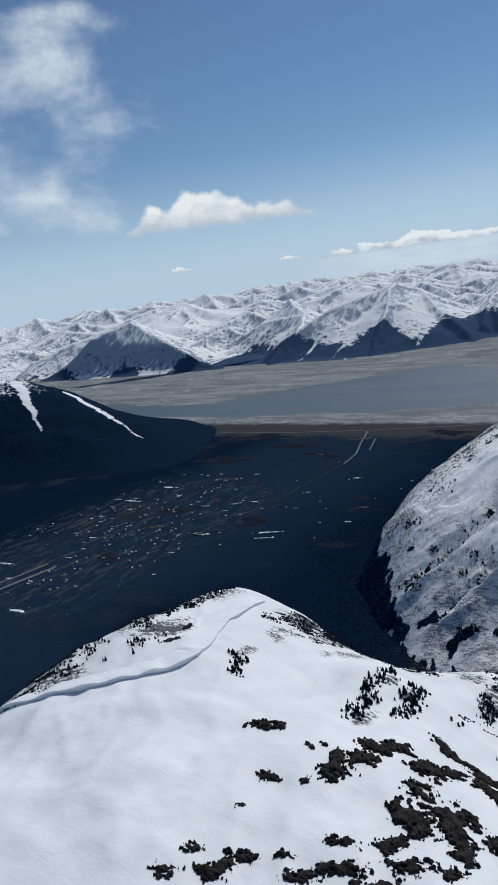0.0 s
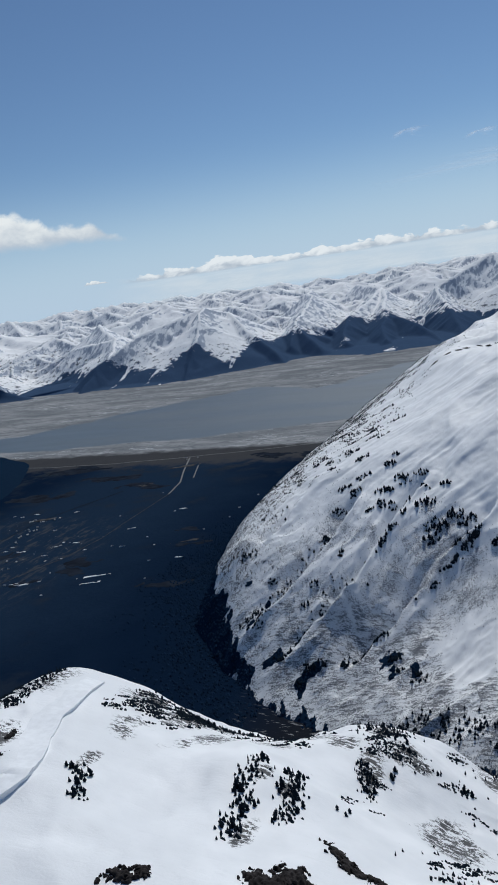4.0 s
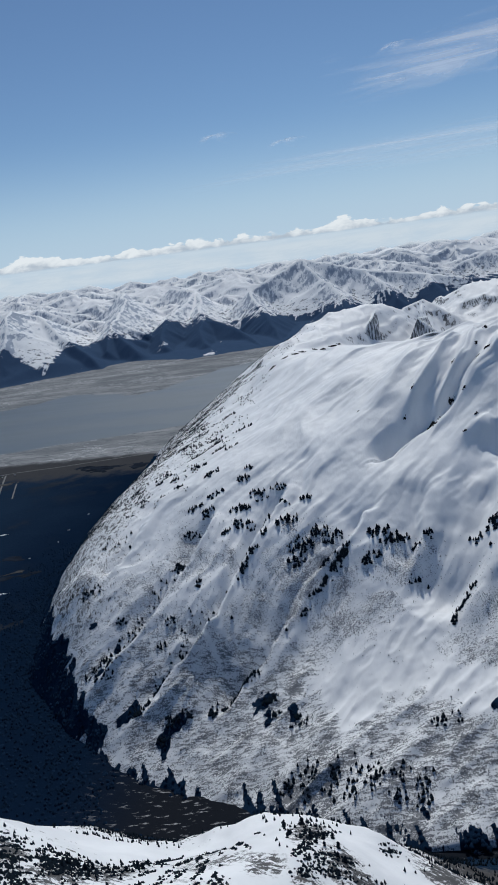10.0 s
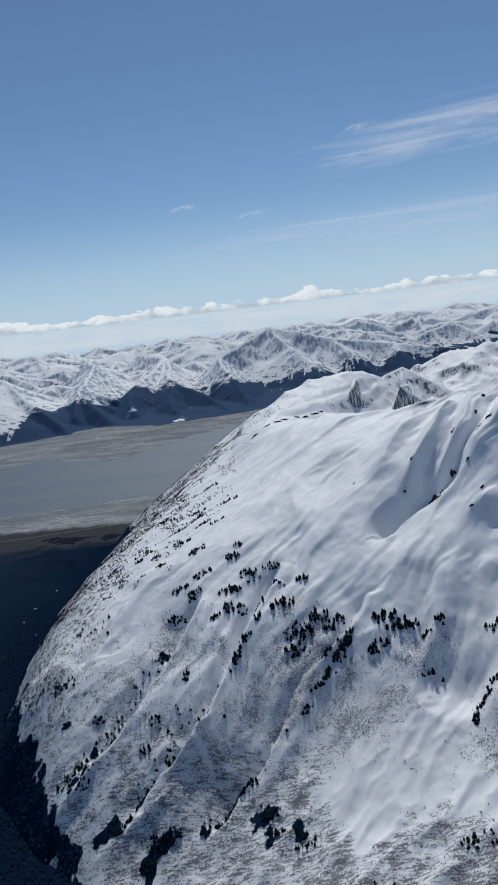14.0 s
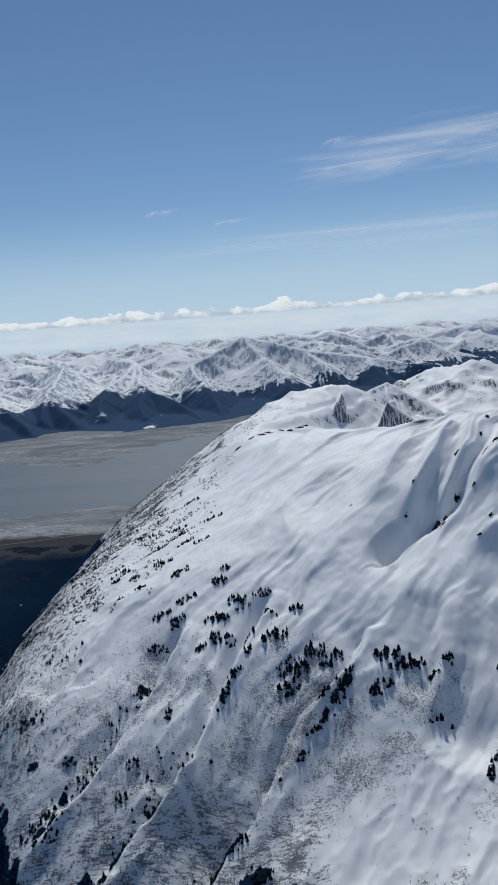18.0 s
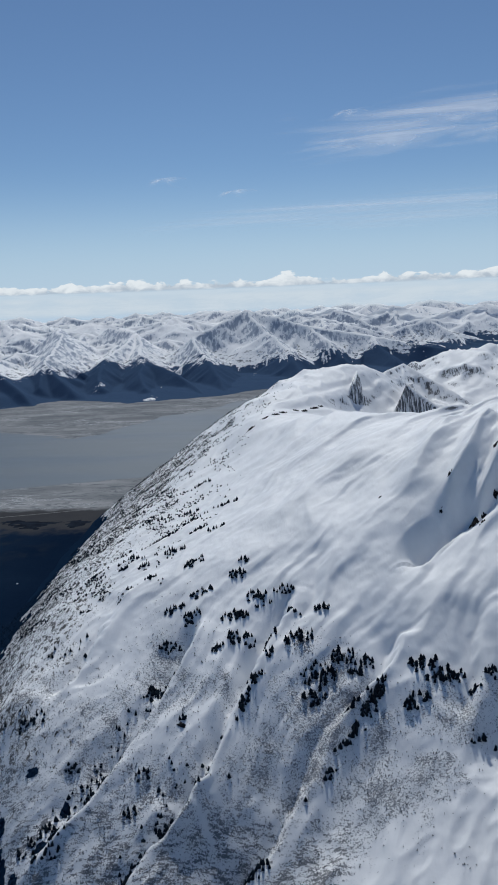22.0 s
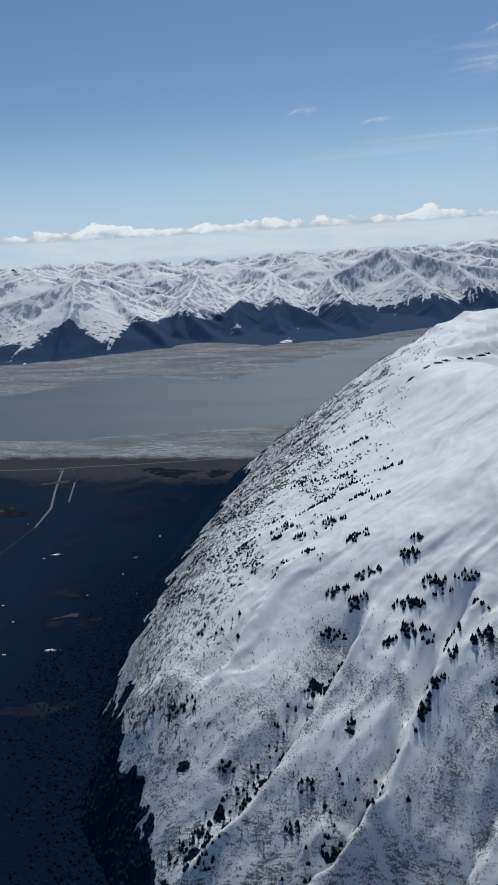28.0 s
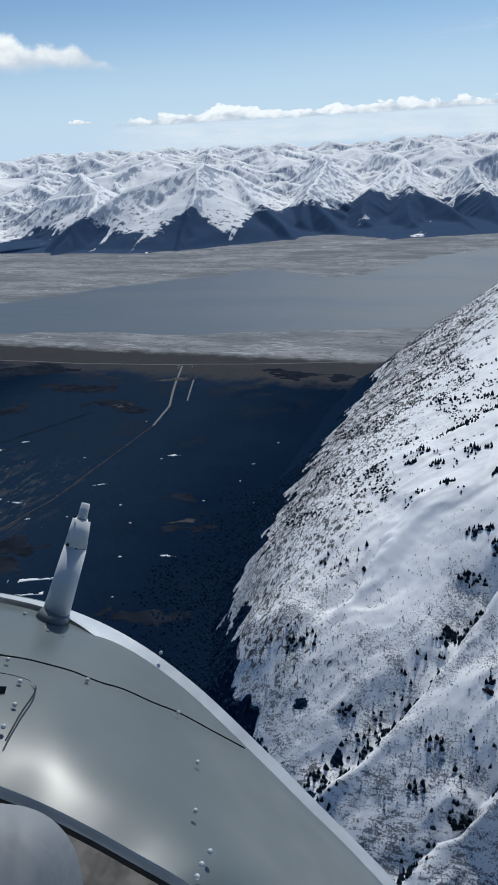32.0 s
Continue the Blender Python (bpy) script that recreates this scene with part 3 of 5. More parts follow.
def near_mountain():
    X, Y = np.meshgrid(MX, MY)
    Z = MOUNTAIN_GRID.copy()
    edge = np.minimum.reduce([X + 170, 330 - X, Y - 80, 730 - Y])
    Z = np.where(edge < 20, np.minimum(Z, Z * edge / 20 - 6), Z)
    ob = grid_mesh("snow_mountain", X, Y, Z, M_FACE, Z > valley_height(X, Y) - 2.0, cover=(BRUSH_GRID, WOOD_GRID))
    return tagged(ob, "snow-covered mountain with gullied face and brushy lower slopes", "mountain")


def valley_height(x, y):
    shore = 541 + 6 * fbm(x / 60, y / 60 * 0, 3, 41)
    z = 0.5 + 0.0125 * (shore - y).clip(0, 1000) + 0.035 * (x + 80).clip(0, 200) * smooth(330, 120, y) - 5.5 * np.exp(-((x + 40) / 65) ** 2 - ((y - 128) / 42) ** 2)
    z = z + 0.5 * fbm(x / 30, y / 30, 4, 43) * smooth(545, 480, y)
    # mud banks of the arm: long bars along both shores, the channel between
    v = y - shore
    bar = fbm(x / 150 + 3, (y + 0.22 * x) / 45, 5, 47)
    near_wide = np.interp(x, [-450, -300, -190, -118, 0], [35, 52, 66, 92, 110])
    near_bar = smooth(near_wide + 16, near_wide - 16, v + 18 * bar)
    far_line = far_shore(x)
    far_wide = np.interp(x, [-900, -615, -430, -280, -216, -164, -60, 100], [330, 310, 290, 255, 235, 150, 40, 20])
    far_bar = smooth(far_wide + 30, far_wide - 30, far_line - y + 50 * bar)
    bed = -0.9 + 1.35 * near_bar + 1.35 * far_bar + 0.45 * bar
    return np.where(v > 0, np.minimum(bed, 0.5) * smooth(-5, 20, v) + 0.35 * (1 - smooth(-5, 20, v)), z)


def far_shore(x):
    return np.interp(x, [-2600, -1250, -772, -552, -459, -343, -235, -107, -5, 250, 900, 2600], [700, 930, 955, 950, 1075, 1140, 1065, 1125, 1225, 1330, 1500, 1700])


def ground():
    t = np.linspace(-1, 1, 520)
    x = 900 * t + 3900 * t ** 5 - 150
    y = np.concatenate([np.linspace(-4700, -300, 40), np.linspace(-290, 1250, 470), np.linspace(1270, 4600, 40)])
    X, Y = np.meshgrid(x, y)
    Z = np.where(Y > 1600, -0.8, valley_height(X, Y))
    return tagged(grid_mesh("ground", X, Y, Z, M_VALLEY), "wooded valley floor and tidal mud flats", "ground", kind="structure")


def water():
    x, y = np.linspace(-4700, 4700, 60), np.linspace(535, 1900, 40)
    X, Y = np.meshgrid(x, y)
    return tagged(grid_mesh("water", X, Y, 0 * X, M_WATER), "grey silty water of a tidal arm", "water", kind="structure")


RIDGE = {
    "crest": [(-7, -55, 86), (-43, -20, 80), (-30, 5, 81), (-36, 22, 79), (-42, 35, 77), (30, -45, 86), (36, -30, 84)],
    "bowl": [(6, -24, 83), (12, -24, 83.5), (-10, -11, 82), (-14, -3, 81), (-21, 34, 69.6), (-10, 33, 65), (-7, 2, 76), (3, 17, 74.5), (14, 6.5, 73), (20, -8, 79)],
    "spur": [(17.5, 30, 56), (13, 47, 59), (10, 57, 54), (1, 72, 44), (20, 54, 51), (-10, 60, 45), (-15, 47, 57)],
    "back": [(-56, -13, 76.2), (-50, -8, 80.2), (-52, 7, 78.2), (-51, 27, 75), (-67, -15, 66), (-65, 8, 66), (-63, 30, 62), (-84, 0, 46), (-90, 50, 32), (-68, 70, 36), (-110, -30, 30), (-50, 50, 64), (-52, 72, 42), (-38, 84, 33), (-28, 62, 48)],
    "flank": [(40, 0, 68), (46, 20, 50), (32, 36, 49), (60, -20, 70), (75, 30, 30), (60, 75, 18), (30, 84, 24), (8, 95, 18), (-22, 98, 12), (100, 0, 35), (-70, 105, 5), (-125, 40, 5), (110, 70, 10)],
    "rear": [(60, -60, 88), (0, -85, 86), (-60, -85, 74), (100, -60, 78), (60, -125, 92), (-100, -120, 45), (150, -100, 75), (140, -30, 45)],
}
ridge_form = sheet_through(RIDGE)


def ridge_height(x, y):
    z = ridge_form(x, y)
    low = smooth(72, 40, z)
    z = z + 1.4 * fbm(x / 22, y / 22, 4, 61, 0.42) + 0.9 * (ridged((x + y) / 26, (y - x) / 60, 4, 67) - 0.4) + low * (3.0 * ridged(x / 26, y / 26, 5, 63) - 1.2) + 0.08 * fbm(x / 3, y / 3, 3, 65)
    z = z + 0.75 * fbm(x / 12, y / 12, 3, 73) + 0.5 * (ridged((x + 0.6 * y) / 8, (y - 0.6 * x) / 24, 3, 69) - 0.4)
    return z


# rocky, scrubby ground on the ridge's flanks: place, reach across and along
RIDGE_SCRUB = [(-27, 35, 5, 6), (-19, 31, 5, 5), (-14, 40, 7, 8), (-5, 36, 5, 5), (-3, 48, 7, 8), (5, 44, 4, 4), (12, 37, 2.5, 7), (10, 56, 4, 6), (17, 48, 4, 6), (-22, 20, 4, 5), (-14, 21, 3, 4), (-11, 27, 4, 5), (3, 15, 1.4, 4), (7, 14, 1.4, 4), (6, 1, 1.5, 4), (-20, 6, 1.4, 3.5), (-50, 4, 9, 20), (-46, -14, 9, 9), (-58, 12, 10, 20), (-44, 30, 7, 10), (-37, 4, 5, 9), (-56, -22, 8, 8), (31, 62, 6, 8), (26, 30, 5, 8)]


def ridge_cover(x, y):
    scrub = np.zeros(x.shape)
    for px, py, rx, ry in RIDGE_SCRUB:
        scrub = np.maximum(scrub, np.exp(-((x - px) / rx) ** 2 - ((y - py) / ry) ** 2))
    return (scrub * (0.75 + 0.7 * fbm(x / 5, y / 5, 4, 76))).clip(0, 1)


def near_ridge():
    x, y = np.linspace(-130, 150, 480), np.linspace(-150, 115, 450)
    X, Y = np.meshgrid(x, y)
    Z = ridge_height(X, Y)
    scrub = ridge_cover(X, Y)
    ob = grid_mesh("snow_ridge", X, Y, Z, M_RIDGE, Z > valley_height(X, Y) - 2.0, cover=(scrub, 0 * scrub))
    return tagged(ob, "corniced snow ridge with dark rock and scattered spruce", "mountain ridge")


SPUR = {
    "crest": [(-693, 351, 88), (-589, 390, 77), (-544, 416, 59), (-519, 440, 40), (-512, 476, 19), (-475, 482, 12), (-462, 530, 0)],
    "stripe": [(-473, 401, 38), (-430, 394, 19)],
    "foot": [(-520, 262, 3), (-445, 307, 1), (-383, 329, 0), (-348, 362, -1), (-362, 420, -2), (-400, 480, -2), (-425, 535, -3), (-500, 570, -3), (-600, 570, 0), (-700, 560, 6), (-700, 460, 55), (-760, 380, 80), (-620, 210, 10), (-760, 230, 40)],
}
# snow-filled chutes of the spur: line from the top down, half width
SPUR_STREAKS = [([(-544, 416), (-473, 401), (-430, 394)], 5.0), ([(-589, 390), (-544, 365), (-504, 345)], 7.0), ([(-619, 386), (-581, 356), (-544, 326)], 7.0), ([(-659, 376), (-619, 340), (-594, 310)], 8.0)]
spur_form = sheet_through(SPUR)


def wooded_spur():
    x, y = np.linspace(-780, -325, 280), np.linspace(190, 600, 280)
    X, Y = np.meshgrid(x, y)
    Z = spur_form(X, Y) + smooth(5, 40, spur_form(X, Y)) * 3.0 * fbm(X / 25, Y / 25, 5, 71)
    streak = np.zeros(X.shape)
    for line, wide in SPUR_STREAKS:
        d, along = off_line(X, Y, line)
        streak = np.maximum(streak, smooth(1.3, 0.5, np.abs(d + 4 * fbm(X / 11, Y / 11, 4, 72, 0.7)) / (wide * (1.15 - along))))
    ob = grid_mesh("wooded_spur", X, Y, Z, M_SPUR, Z > valley_height(X, Y) - 2.0, cover=(streak, 0 * streak))
    return tagged(ob, "dark wooded mountain spur with a snowy top", "mountain")


def spur_snow():
    m = Nodes("spur_snow")
    z = m.axis(m.pos, 2)
    fine, mid = m.noise(0.35, 6, 0.65), m.noise(0.05, 5, 0.6)
    line = m.math("ADD", z, m.math("MULTIPLY", m.math("SUBTRACT", mid, 0.5), 40.0))
    snow = m.step(m.math("ADD", line, m.math("MULTIPLY", m.math("SUBTRACT", fine, 0.5), 60.0)), 74.0, 80.0)
    snow = m.math("MAXIMUM", snow, m.step(m.math("ADD", m.grown("brush"), m.math("MULTIPLY", m.math("SUBTRACT", fine, 0.5), 2.2)), 0.5, 0.66))
    color = m.mix(snow, m.mix(fine, (0.006, 0.016, 0.035), (0.010, 0.024, 0.048)), m.mix(m.step(fine, 0.5, 0.7), SNOW, SNOW_OLD))
    m.bump(fine, 0.5, 1.0)
    return m.done(color, 0.85, spec=0.0)


M_SPUR = spur_snow()

# crest lines of the front row across the water, from summit to shore
CRESTS = {
    "cone": [[(-1070, 1047, 102), (-1010, 960, 22)], [(-1070, 1047, 102), (-930, 1010, 55), (-800, 985, 12)], [(-1070, 1047, 102), (-1180, 960, 52), (-1240, 945, 8)], [(-1070, 1047, 102), (-1150, 1180, 84)]],
    "hills": [[(-751, 1215, 72), (-700, 1100, 44), (-690, 1000, 8)], [(-751, 1215, 72), (-860, 1230, 62)], [(-1250, 1240, 104), (-1350, 1000, 40)], [(-900, 1400, 98), (-751, 1215, 72)]],
    "fan": [[(-590, 1290, 108), (-560, 1200, 88), (-530, 1090, 34), (-515, 1020, 4)], [(-590, 1290, 108), (-671, 1169, 79), (-700, 1060, 36)], [(-590, 1290, 108), (-559, 1336, 93), (-459, 1213, 49), (-379, 1136, 8)], [(-590, 1290, 108), (-640, 1420, 100)]],
    "notch": [[(-460, 1602, 92), (-414, 1330, 56), (-340, 1215, 18)], [(-460, 1602, 92), (-520, 1800, 104)], [(-414, 1330, 56), (-400, 1230, 22)]],
    "pyramid": [[(-320, 1757, 89), (-330, 1420, 46), (-300, 1250, 16)], [(-320, 1757, 89), (-254, 1423, 44), (-187, 1340, 27), (-120, 1200, 4)], [(-254, 1423, 44), (-225, 1230, 14)], [(-320, 1757, 89), (-420, 1900, 98)]],
    "dark": [[(-76, 1772, 130), (-181, 1635, 76), (-128, 1389, 36), (-90, 1230, 6)], [(-76, 1772, 130), (-33, 1643, 84), (9, 1500, 50), (40, 1330, 8)], [(-76, 1772, 130), (60, 1710, 92), (190, 1690, 62), (330, 1640, 38), (470, 1600, 14)], [(60, 1710, 92), (120, 1540, 30)], [(190, 1690, 62), (230, 1520, 16)], [(-76, 1772, 130), (-100, 2000, 112)]],
}
PEAKS = [(-1034, 1996, 117, 0.3), (-801, 2207, 108, 0.3), (-562, 2278, 104, 0.3), (-299, 2326, 110, 0.3), (390, 2560, 116, 0.33), (640, 2500, 114, 0.3), (200, 2650, 122, 0.33), (520, 2900, 118, 0.3), (-1500, 1700, 116, 0.3), (900, 2700, 112, 0.22)]


def far_range():
    az, r = np.radians(np.linspace(-76, 46, 1060)), 860 * (4850 / 860) ** np.linspace(0, 1, 470)
    A, R = np.meshgrid(az, r)
    X, Y = R * np.sin(A), R * np.cos(A)
    e = Y - far_shore(X)
    wx, wy = X + 45 * fbm(X / 170, Y / 170, 4, 81), Y + 45 * fbm(X / 170, Y / 170, 4, 83)
    rg = ridged(wx / 430 + 0.3, wy / 430, 6, 85, 0.46)
    env = 92 * (1 - np.exp(-((e - 330) / 480).clip(0, 20))) + 26 * smooth(900, 3000, e)
    Z = env * (0.16 + 0.55 * rg) * (0.82 + 0.18 * smooth(600, 1200, e))
    front = np.zeros_like(Z)
    near = R < 2300
    fx, fy = wx[near] * 0.35 + X[near] * 0.65, wy[near] * 0.35 + Y[near] * 0.65
    best, off = np.zeros(len(fx)), np.full(len(fx), 400.0)
    for lines in CRESTS.values():
        for line in lines:
            for (ax, ay, ah), (bx, by, bh) in zip(line, line[1:]):
                on = (fx > min(ax, bx) - 380) & (fx < max(ax, bx) + 380) & (fy > min(ay, by) - 380) & (fy < max(ay, by) + 380)
                sx, sy = fx[on], fy[on]
                t = (((sx - ax) * (bx - ax) + (sy - ay) * (by - ay)) / ((bx - ax) ** 2 + (by - ay) ** 2)).clip(0, 1)
                d = np.hypot(sx - ax - t * (bx - ax), sy - ay - t * (by - ay))
                along = t * math.hypot(bx - ax, by - ay) + 7 * ax
                flute = ridged(along / 52, np.sign((sx - ax) * (by - ay) - (sy - ay) * (bx - ax)) + d / 600, 3, 97) - 0.5
                off[on] = np.minimum(off[on], d)
                best[on] = np.maximum(best[on], ah + t * (bh - ah) - 0.78 * d / (1 + d / 300) - 0.1 * (d - 150).clip(0) + np.minimum(0.24 * d, 4 + 0.14 * ah) * flute)
    front[near] = best
    # trees clothe the noses of the front row; the snow comes lower in the valleys between
    treeline = np.full(Z.shape, 40.0)
    treeline[near] = 45 - 0.46 * off.clip(0, 55)
    treeline = treeline - 22 * smooth(2150, 2600, R) - 22 * smooth(-830, -900, X)
    for px, py, h, k in PEAKS:
        d = np.hypot(wx - px, wy - py)
        arms = np.abs(vnoise(np.arctan2(wy - py, wx - px) * 2.2 + px, d / 400, 87))
        Z = np.maximum(Z, h - k * d * (0.7 + 0.8 * arms))
    # the rows behind: summits with sharp arms and side spurs
    rng = np.random.default_rng(15)
    sx, sy = 0.5 * (X + wx), 0.5 * (Y + wy)
    for _ in range(270):
        a, q = radians(rng.uniform(-74, 44)), 1250 + 3300 * rng.random() ** 0.8
        px, py = q * math.sin(a), q * math.cos(a)
        back = py - float(far_shore(np.array(px)))
        if back < 300 or (px > 200 and py < 2150):
            continue
        h = (58 + 55 * min(1, (back - 320) / 900)) * rng.uniform(0.78, 1.08) * (0.86 if back < 900 else 1.0) + 16 * min(1, max(0, back - 1200) / 1500)
        size = 1.25 + 0.9 * min(1, back / 2500)
        lines = []
        for k in range(5):
            g, long = 1.257 * k + rng.uniform(-0.5, 0.5) + a, size * rng.uniform(110, 230)
            drop = long * rng.uniform(0.16, 0.30)
            ex, ey = px + long * math.cos(g), py + long * math.sin(g)
            lines.append((px, py, h, ex, ey, h - drop))
            for f in (0.35, 0.7):
                g2, l2 = g + rng.choice((-1, 1)) * rng.uniform(0.7, 1.2), size * rng.uniform(50, 110)
                bx, by = px + (ex - px) * f, py + (ey - py) * f
                lines.append((bx, by, h - drop * f, bx + l2 * math.cos(g2), by + l2 * math.sin(g2), h - drop * f - 0.34 * l2))
        near = (np.abs(X - px) < 330 * size) & (np.abs(Y - py) < 330 * size)
        qx, qy, top = sx[near], sy[near], Z[near]
        for ax, ay, ah, bx, by, bh in lines:
            t = (((qx - ax) * (bx - ax) + (qy - ay) * (by - ay)) / ((bx - ax) ** 2 + (by - ay) ** 2)).clip(0, 1)
            d = np.hypot(qx - ax - t * (bx - ax), qy - ay - t * (by - ay))
            top = np.maximum(top, ah + t * (bh - ah) - 0.95 * d / (1 + d / 150) - 0.1 * (d - 120).clip(0))
        Z[near] = top
    Z = np.maximum(Z, front)
    Z = Z + smooth(20, 70, Z) * (4 * (ridged(wx / 120, wy / 120, 4, 89, 0.5) - 0.5) + 2.4 * (ridged(X / 40, Y / 40, 3, 92) - 0.4) + 0.9 * fbm(X / 16, Y / 16, 3, 91)) * (1 + 0.7 * smooth(1900, 2600, R)) + 3.0 * fbm(X / 60, Y / 60, 4, 93)
    Z = np.maximum(Z, (6 + 4 * fbm(X / 90, Y / 90, 4, 95)) * smooth(10, 160, e))
    Z = Z * smooth(-8, 60, e)
    lowland = smooth(340, 520, X) * smooth(2330, 2080, Y)
    Z = Z * (1 - 0.88 * lowland) - 1.0
    wood = (0.5 + (treeline - Z) / 40).clip(0, 1)
    k = int(np.searchsorted(r, 2150))
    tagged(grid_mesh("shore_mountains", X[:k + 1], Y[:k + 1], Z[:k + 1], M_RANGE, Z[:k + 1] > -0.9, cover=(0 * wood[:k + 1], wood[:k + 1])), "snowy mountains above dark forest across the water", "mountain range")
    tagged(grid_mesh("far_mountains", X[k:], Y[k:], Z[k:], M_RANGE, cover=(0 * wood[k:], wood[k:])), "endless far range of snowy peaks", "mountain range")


ground(), water()
near_mountain()
near_ridge()
wooded_spur()
far_range()


# ---- things ----
def part(name, bm, material, parent=None, label=""):
    me = bpy.data.meshes.new(name)
    bm.to_mesh(me)
    bm.free()
    me.materials.append(material)
    ob = new(name, me)
    ob.parent = parent
    return tagged(ob, label) if label else ob


def plain(name, color, rough=0.8, var=0.25, scale=1.5, metal=0.0, spec=0.3, bump=0.3):
    m = Nodes(name)
    n = m.noise(scale, 4, 0.6)
    m.bump(n, bump, 0.08)
    return m.done(m.mix(m.step(n, 0.3, 0.7), [c * (1 - var) for c in color], [min(1, c * (1 + var)) for c in color]), rough, metal, spec)


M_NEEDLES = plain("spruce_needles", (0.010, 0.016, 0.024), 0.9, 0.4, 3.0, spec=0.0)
# bluer than the other needles: the woods' haze is painted into the colour
M_WOOD = plain("hazed_needles", (0.0075, 0.0185, 0.041), 0.9, 0.3, 0.4, spec=0.0)
M_BARK = plain("bark", (0.06, 0.05, 0.045), 0.9)
M_TWIGS = plain("bare_twigs", (0.10, 0.106, 0.122), 0.9, 0.4, 0.3, spec=0.0)
M_ROCK = plain("dark_rock", (0.026, 0.023, 0.023), 0.9, 0.6, 0.9, spec=0.1, bump=0.8)
M_ROAD = plain("worn_asphalt", (0.15, 0.15, 0.15), 0.85, 0.15, 0.5)
M_FIELD = plain("dead_grass", (0.016, 0.021, 0.031), 0.95, 0.3, 0.15, spec=0.0)
M_PALE = plain("pale_clearing", (0.062, 0.062, 0.064), 0.95, 0.4, 0.25, spec=0.0)
M_PATCH = plain("snow_patch", (0.80, 0.81, 0.82), 0.6, 0.08, 0.6)
M_WALL = plain("painted_wall", (0.45, 0.40, 0.34), 0.8, 0.3, 0.5)
M_ROOF = plain("snowy_roof", (0.42, 0.42, 0.43), 0.7, 0.3, 0.4)


def ring(bm, x, y, z, r, n, rnd, jag=0.0):
    return [bm.verts.new((x + r * (1 + jag * rnd.uniform(-1, 1)) * math.cos(a), y + r * (1 + jag * rnd.uniform(-1, 1)) * math.sin(a), z + jag * r * rnd.uniform(-0.5, 0.3)))
            for a in (2 * math.pi * (k + 0.3 * rnd.random()) / n for k in range(n))]


def spruce(seed, height):
    """A spruce with a tapered trunk and ragged whorls of boughs."""
    rnd = random.Random(seed)
    base = new("spruce")
    bm = bmesh.new()
    low, top = ring(bm, 0, 0, -0.25, 0.05 * height, 5, rnd), bm.verts.new((0, 0, 0.9 * height))
    for k in range(5):
        bm.faces.new((low[k], low[(k + 1) % 5], top))
    part("trunk", bm, M_BARK, base)
    bm = bmesh.new()
    tiers = 6
    for k in range(tiers):
        f = k / tiers
        z0, r = height * (0.06 + 0.86 * f), height * 0.29 * (1 - f) ** 0.5 * rnd.uniform(0.75, 1.2)
        ox, oy = rnd.uniform(-0.05, 0.05) * height, rnd.uniform(-0.05, 0.05) * height
        rim = ring(bm, ox, oy, z0, r, 8, rnd, 0.38)
        tip = bm.verts.new((ox * 0.3, oy * 0.3, min(height, z0 + height * 0.30)))
        mid = bm.verts.new((0, 0, z0 + 0.05 * height))
        for j in range(8):
            bm.faces.new((rim[j], rim[(j + 1) % 8], tip))
            bm.faces.new((rim[(j + 1) % 8], rim[j], mid))
    part("crown", bm, M_NEEDLES, base)
    return tagged(base, "dark green spruce standing in snow", "tree", "spruces on the slopes")


SPRUCES = [spruce(3 + k, h) for k, h in enumerate((1.5, 1.8, 2.1, 1.3))]
SPARE = list(SPRUCES)


def stand(x, y, height_at, rnd, scale=1.0):
    z = float(height_at(np.array([x]), np.array([y]))[0])
    m = Matrix.Translation((x, y, z)) @ Matrix.Rotation(rnd.uniform(0, 6.28), 4, "Z") @ Matrix.Rotation(rnd.uniform(-0.06, 0.06), 4, "X")
    if SPARE:
        ob = SPARE.pop()
        ob.matrix_basis = m
    else:
        ob = copy_thing(rnd.choice(SPRUCES), m)
    k = scale * rnd.uniform(0.7, 1.2)
    ob.scale = (k * rnd.uniform(0.9, 1.25), k, k)


# clumps on the face: place, spread, how many
CLUMPS_A = [(-20, 209, 4, 15), (-23, 216, 3, 9), (-26, 206, 2, 6), (-20, 216, 2, 7), (-35, 219, 3, 10), (-40, 224, 3, 9), (-40, 213, 3, 10), (-43, 201, 2.2, 9), (-34, 188, 1, 3), (-22, 231, 3, 10), (-16, 222, 3, 9), (-32, 227, 3, 9), (-36, 243, 4, 12), (-50, 279, 4, 10), (-44, 256, 4, 11), (-54, 252, 2, 6), (-61, 255, 2, 5), (-50, 240, 2, 6), (-44, 300, 4, 9), (-42, 330, 4, 9), (-8, 223, 3, 6), (-30, 264, 3, 5), (-19, 236, 2, 4), (-40, 286, 5, 8), (-55, 300, 5, 8), (-14, 220, 3, 5), (-5, 214, 2, 4)]
CLUMPS_B = [(1, 196, 4.5, 26), (-1, 191, 3, 14), (7, 200, 3.5, 18), (10, 196, 2, 7), (-3, 206, 3, 13), (-7, 204, 1, 4), (3, 214, 2, 6), (-12, 207, 2, 7), (13, 198, 2.5, 9), (14, 188, 2, 6), (9, 187, 2, 5), (27, 193, 3.5, 20), (30, 190, 3, 14), (24, 185, 3, 14), (34, 190, 3, 12), (63, 187, 3, 9), (57, 184, 3, 8), (42, 188, 2, 5), (38, 186, 2, 5), (37, 176, 3, 4)]
